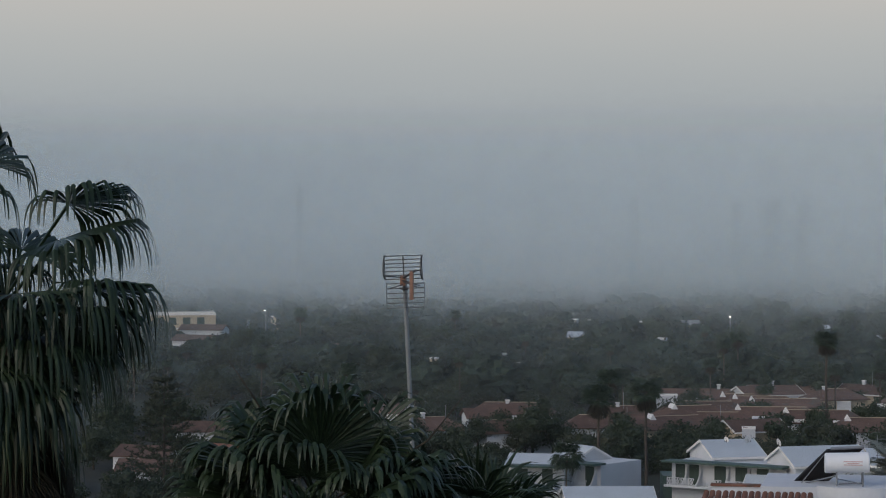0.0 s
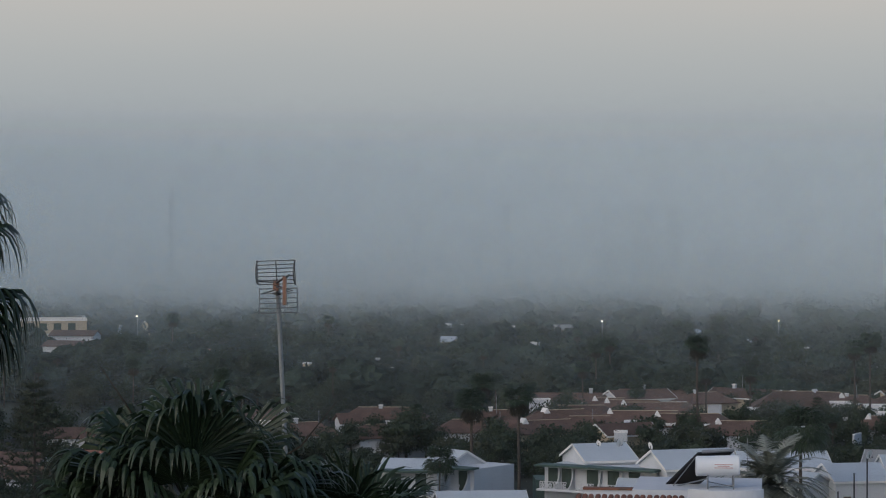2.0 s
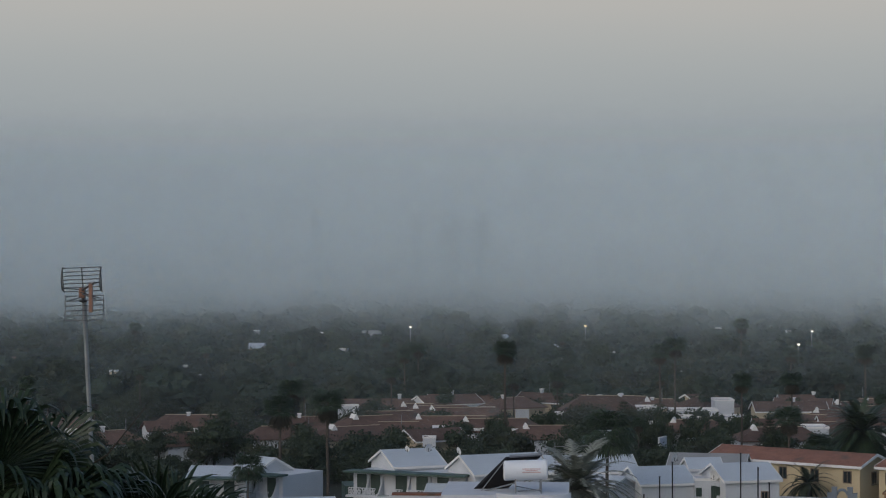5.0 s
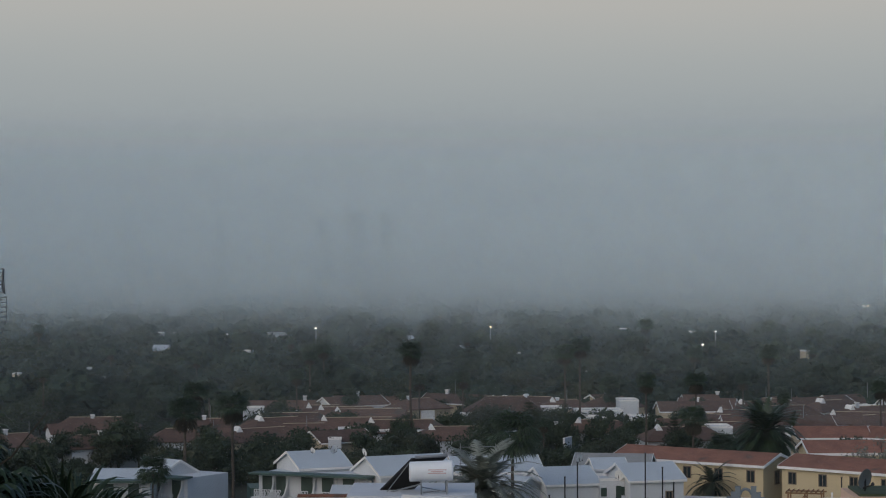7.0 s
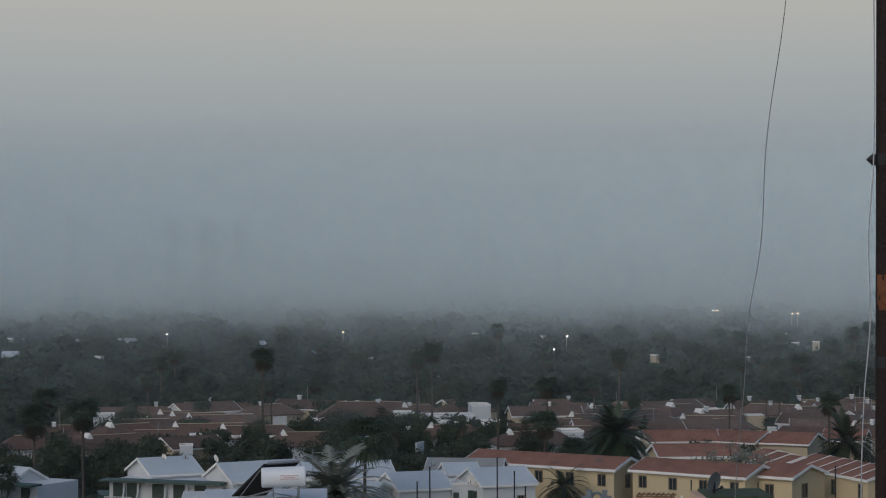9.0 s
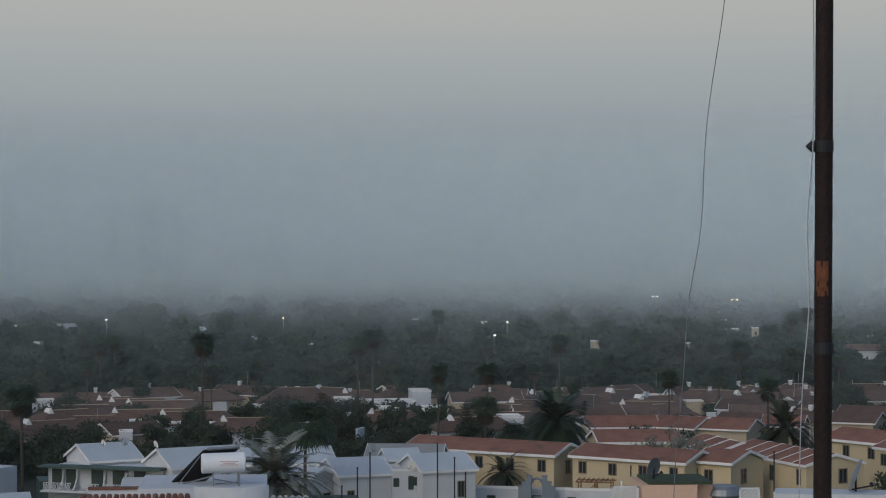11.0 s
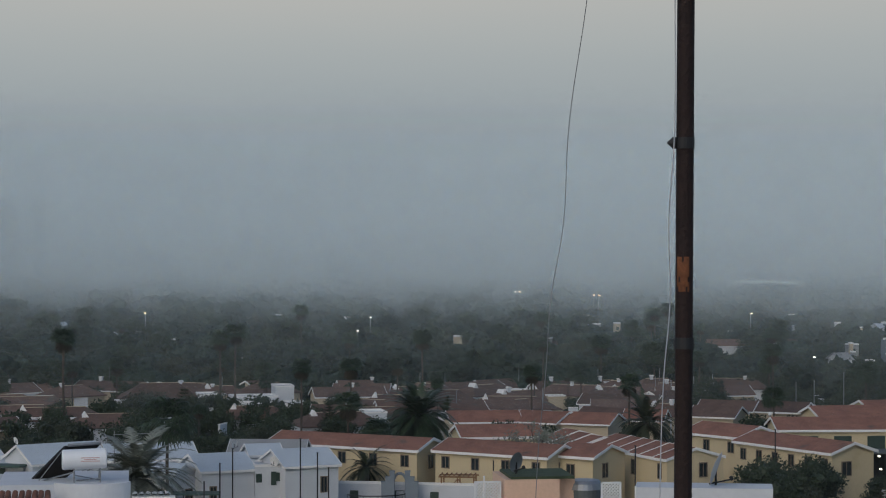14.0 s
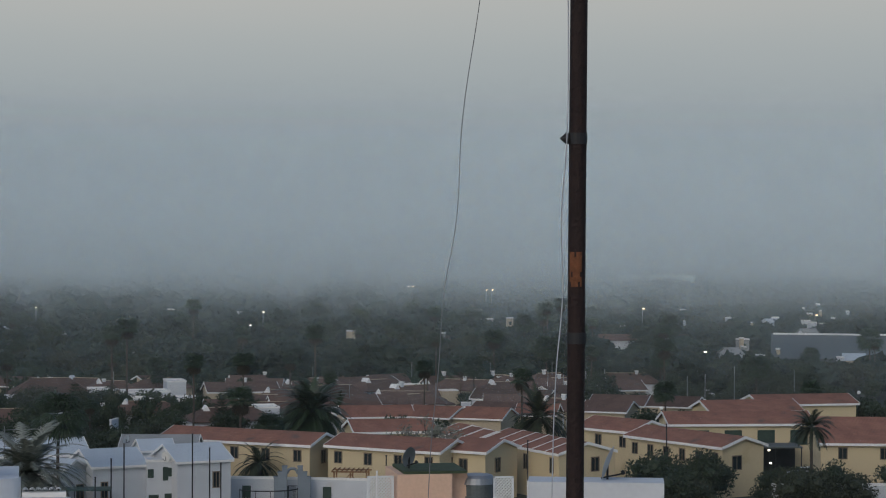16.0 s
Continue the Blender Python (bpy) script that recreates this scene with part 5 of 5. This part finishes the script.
# lamp posts between the houses
for x, y, z1 in ((15.3, 231, 8.35), (17.0, 231, 6.95), (18.1, 231, 5.45), (8.6, 231, 7.46), (7.35, 231, 6.0), (5.8, 231, 4.2), (67.5, 245, 7.5), (50.2, 236, 6.8), (36, 240, 5.0)):
    post(x, y, 0, z1, 0.07, M_DARK, "lamp_post", "dark thin lamp post", "lamp post", "lamp posts")

# ------------------------------------------------------------------ yard, car park and small lights
M_CARWHITE = mat("car_paint_white", (0.70, 0.71, 0.72), 0.3, var=0.05, scale=1, fine=8, bump=0.0, spec=0.5)
M_CARGREY = mat("car_paint_grey", (0.22, 0.23, 0.24), 0.3, 0.3, var=0.08, scale=1, fine=8, bump=0.0, spec=0.5)
M_TYRE = mat("tyre_rubber", (0.015, 0.015, 0.016), 0.9)
M_GLOBE = mat("opal_globe", (0.80, 0.80, 0.78), 0.3, var=0.04, bump=0.0, spec=0.5)
M_TIMBER = mat("stained_timber", (0.26, 0.135, 0.065), 0.8, var=0.35, scale=1.5, fine=20)


def parked_car(x, y, yaw, paint, label, z=0.0):
    """A hatchback: rounded lower body, tapered cabin with glass, four wheels, lamps."""
    th = thing("car", pose(x, y, z, 0, 0, yaw), label, "car", "parked cars")
    bm = bmesh.new()
    side = ((-2.0, 0.35), (-2.05, 0.62), (-1.9, 0.86), (-0.9, 0.95), (1.5, 0.97), (1.95, 0.9), (2.0, 0.5), (1.9, 0.3))
    rows = [[bm.verts.new((px_, yy, zz)) for px_, zz in side] for yy in (-0.82, 0.82)]
    bm.faces.new(rows[0])
    bm.faces.new(list(reversed(rows[1])))
    for k in range(len(side)):
        q = (k + 1) % len(side)
        bm.faces.new((rows[0][q], rows[0][k], rows[1][k], rows[1][q]))
    bmesh.ops.bevel(bm, geom=list(bm.edges), offset=0.06, segments=2, affect="EDGES")
    body = part("body", bm, paint, th)
    for nm, material, pts, half in (("window", M_GLASS, ((-0.95, 0.93), (-0.35, 1.38), (1.25, 1.38), (1.8, 0.95)), 0.70), ("roof", paint, ((-0.38, 1.36), (-0.28, 1.44), (1.15, 1.44), (1.28, 1.36)), 0.66)):
        bm = bmesh.new()
        rows = [[bm.verts.new((a, sg * (half - 0.12 * (b > 1.2)), b)) for a, b in pts] for sg in (-1, 1)]
        bm.faces.new(rows[0])
        bm.faces.new(list(reversed(rows[1])))
        for k in range(4):
            q = (k + 1) % 4
            bm.faces.new((rows[0][q], rows[0][k], rows[1][k], rows[1][q]))
        part(nm, bm, material, body)
    for wx in (-1.3, 1.25):
        for wy in (-0.84, 0.66):
            wheel = part("wheel", bars(((wx, wy, 0.31), (wx, wy + 0.18, 0.31), 0.31), n=14), M_TYRE, th)
            part("rim", bars(((wx, wy - 0.01, 0.31), (wx, wy + 0.19, 0.31), 0.19), n=10), M_GALV, wheel)
    for wy in (-0.6, 0.6):
        part("headlight", boxes((-2.08, -1.98, wy - 0.15, wy + 0.15, 0.62, 0.74)), M_TRIM, th)
    return th


random.seed(301)
parked_car(84.6, 252.0, 8, M_CARWHITE, "white hatchback parked in the yard beside the yellow houses")
for x, y, yaw, kind in ((86.6, 255.5, 12, 0), (88.0, 389, 20, 1), (91.5, 390, 24, 0), (95, 391, 18, 0), (98.5, 389, 22, 1), (99.0, 376, 80, 0), (103.5, 375, 84, 1), (108.5, 372, 10, 0), (113.5, 371, 5, 0), (118, 371, 8, 1), (122.5, 372, 4, 0)):
    parked_car(x, y, yaw, (M_CARWHITE, M_CARGREY)[kind], ("white", "grey")[kind] + " hatchback parked on the open ground")


def globe_lamp(x, y, z):
    th = thing("globe_lamp", pose(x, y, 0), "round white globe lamp on a slim post", "lamp post", "globe lamps")
    part("post", bars(((0, 0, 0), (0, 0, z - 0.2), 0.05, 0.04)), M_DARK, th)
    part("collar", bars(((0, 0, z - 0.32), (0, 0, z - 0.2), 0.08, 0.11), n=10), M_DARK, th)
    bm = bmesh.new()
    bmesh.ops.create_icosphere(bm, subdivisions=3, radius=0.24, matrix=pose(0, 0, z))
    part("globe", bm, M_GLOBE, th, "opal white globe")


for x, y, z in ((85.0, 290, 6.3), (109.4, 300, 6.42), (79.2, 290, 5.42), (55.3, 300, 4.9)):
    globe_lamp(x, y, z)


def wall_lamp(x, y, z):
    th = thing("yard_lamp", pose(x, y, 0), "small lit lamp on a thin post in the yard", "lamp", "yard lamps")
    part("post", bars(((0, 0, 0), (0, 0, z), 0.035)), M_DARK, th)
    part("bulb", boxes((-0.1, 0.1, -0.1, 0.1, z, z + 0.14)), M_LAMPGLOW, th, "glowing bulb")


for x, y, z in ((83.28, 258, 3.1), (80.9, 250, 2.5), (66.2, 245, 1.9)):
    wall_lamp(x, y, z)
dark_shed = thing("carport", pose(79.0, 262.5, 0, 0, 0, -8), "dark open carport with a flat roof between the yellow houses", "carport")
part("roof", boxes((0, 9.5, 0, 5, 3.0, 3.18)), M_GREYTANK, dark_shed)
part("back_wall", boxes((0, 9.5, 4.8, 5.0, 0, 3.0)), M_DARK, dark_shed)
for x in (0.1, 3.2, 6.3, 9.4):
    part("post", bars(((x, 0.15, 0), (x, 0.15, 3.0), 0.07)), M_DARK, dark_shed)


def pergola(x, y, yaw):
    th = thing("pergola", pose(x, y, 0, 0, 0, yaw), "small orange-brown timber pergola beside the garden wall", "pergola")
    for px_ in (0.0, 1.7, 3.4):
        for py_ in (0.0, 2.2):
            part("post", boxes((px_ - 0.07, px_ + 0.07, py_ - 0.07, py_ + 0.07, 0, 3.3)), M_TIMBER, th)
    for py_ in (0.0, 2.2):
        part("beam", boxes((-0.3, 3.7, py_ - 0.05, py_ + 0.05, 3.304, 3.46)), M_TIMBER, th)
    for k in range(8):
        part("rafter", boxes((-0.2 + 0.5 * k, -0.12 + 0.5 * k, -0.4, 2.6, 3.464, 3.58)), M_TIMBER, th)
    part("brace", bars(((0, 0, 1.2), (1.7, 0, 3.2), 0.045), ((3.4, 0, 1.2), (1.7, 0, 3.2), 0.045), n=5), M_TIMBER, th)


pergola(30.6, 240.5, -14)


def curved_rail(cx, cy, r0, r1):
    """A dark handrail that sweeps round a white drum of wall."""
    th = thing("terrace_rail", pose(cx, cy, 0), "dark curved handrail over a low white terrace wall", "railing")
    pts = [(r0 * math.cos(radians(a)), r1 * math.sin(radians(a))) for a in range(180, 361, 15)]
    for (a, b), (c, d) in zip(pts, pts[1:]):
        part("wall_panel", bars(((a, b, 1.2), (c, d, 1.2), 0.55), n=4), M_WHITE, th)
        part("rail", bars(((a, b, 2.75), (c, d, 2.75), 0.06), n=6), M_DARK, th)
    for a, b in pts[::2]:
        part("baluster", bars(((a, b, 1.0), (a, b, 2.75), 0.03), n=5), M_DARK, th)


curved_rail(22.9, 231.5, 2.9, 2.0)


def wispy_tree(x, y, hgt, seed):
    """A nearly bare tree: forking thin limbs with a few small leaves."""
    rng3 = random.Random(seed)
    th = thing("bare_tree", pose(x, y, 0), "thin nearly bare grey-brown tree with few leaves", "tree", "bare trees")
    bm = bmesh.new()
    v, f = [], []

    def limb(p, d, ln, r, depth):
        q = p + d * ln
        bar(bm, p, q, r, 5, r * 0.7)
        if depth == 0:
            for _ in range(7):
                c = q + Vector((rng3.gauss(0, 0.28), rng3.gauss(0, 0.28), rng3.gauss(0, 0.28)))
                a = Vector((rng3.gauss(0, 1), rng3.gauss(0, 1), rng3.gauss(0, 1))).normalized() * 0.16
                b = a.cross(Vector((0.3, 1, 0.2))).normalized() * 0.07
                n = len(v)
                v.extend((c - a, c + b, c + a, c - b))
                f.append((n, n + 1, n + 2, n + 3))
            return
        for _ in range(3):
            nd = (d + Vector((rng3.gauss(0, 0.45), rng3.gauss(0, 0.45), rng3.gauss(0.1, 0.25)))).normalized()
            limb(q, nd, ln * rng3.uniform(0.62, 0.82), r * 0.62, depth - 1)

    limb(Vector((0, 0, -0.2)), Vector((0.05, 0, 1)), hgt * 0.36, 0.11, 4)
    part("trunk", bm, M_BARK, th)
    link_mesh("leaves", v, f, M_DATE, th)


wispy_tree(41.2, 250.5, 7.6, 5)
wispy_tree(43.2, 252.5, 6.4, 6)


def flat_apartments(x, y, yaw, L, floors, wall, label):
    """A plain block: walls, floor bands, a row of windows on every floor, parapet."""
    th = flat_block("apartment_building", (x, y), yaw, L, 9, floors * 3.0, wall, label, "far buildings", front=[(2.0 + 3.2 * i, 0.9 + 3.0 * k, 1.5, 1.5) for i in range(int((L - 2) / 3.2)) for k in range(floors)], parapet=0.5)
    for k in range(1, floors):
        part("floor_band", boxes((-0.1, L + 0.1, -0.15, -0.003, 3.0 * k - 0.15, 3.0 * k + 0.1)), M_TRIM, th)
    return th


flat_apartments(-169, 506, 20, 15, 3, M_BEIGE, "beige three-storey apartment building with pale floor bands in the haze")
flat_apartments(228, 900, -14, 30, 2, M_WHITE, "long pale apartment building almost lost in the fog")
flat_apartments(306, 905, -18, 24, 3, M_WHITE, "long pale apartment building almost lost in the fog")

clay_roof(roof_building, -5.3, -2.3, 59.9, 61.5, 22.5, 22.9, 0.17)
clay_roof(roof_building, -0.34, 0.8, 61.85, 62.2, 22.74, 22.76, 0.17, M_TRIM)
clay_roof(roof_building, 11.6, 13.2, 55.0, 56.2, 22.5, 22.85, 0.17)
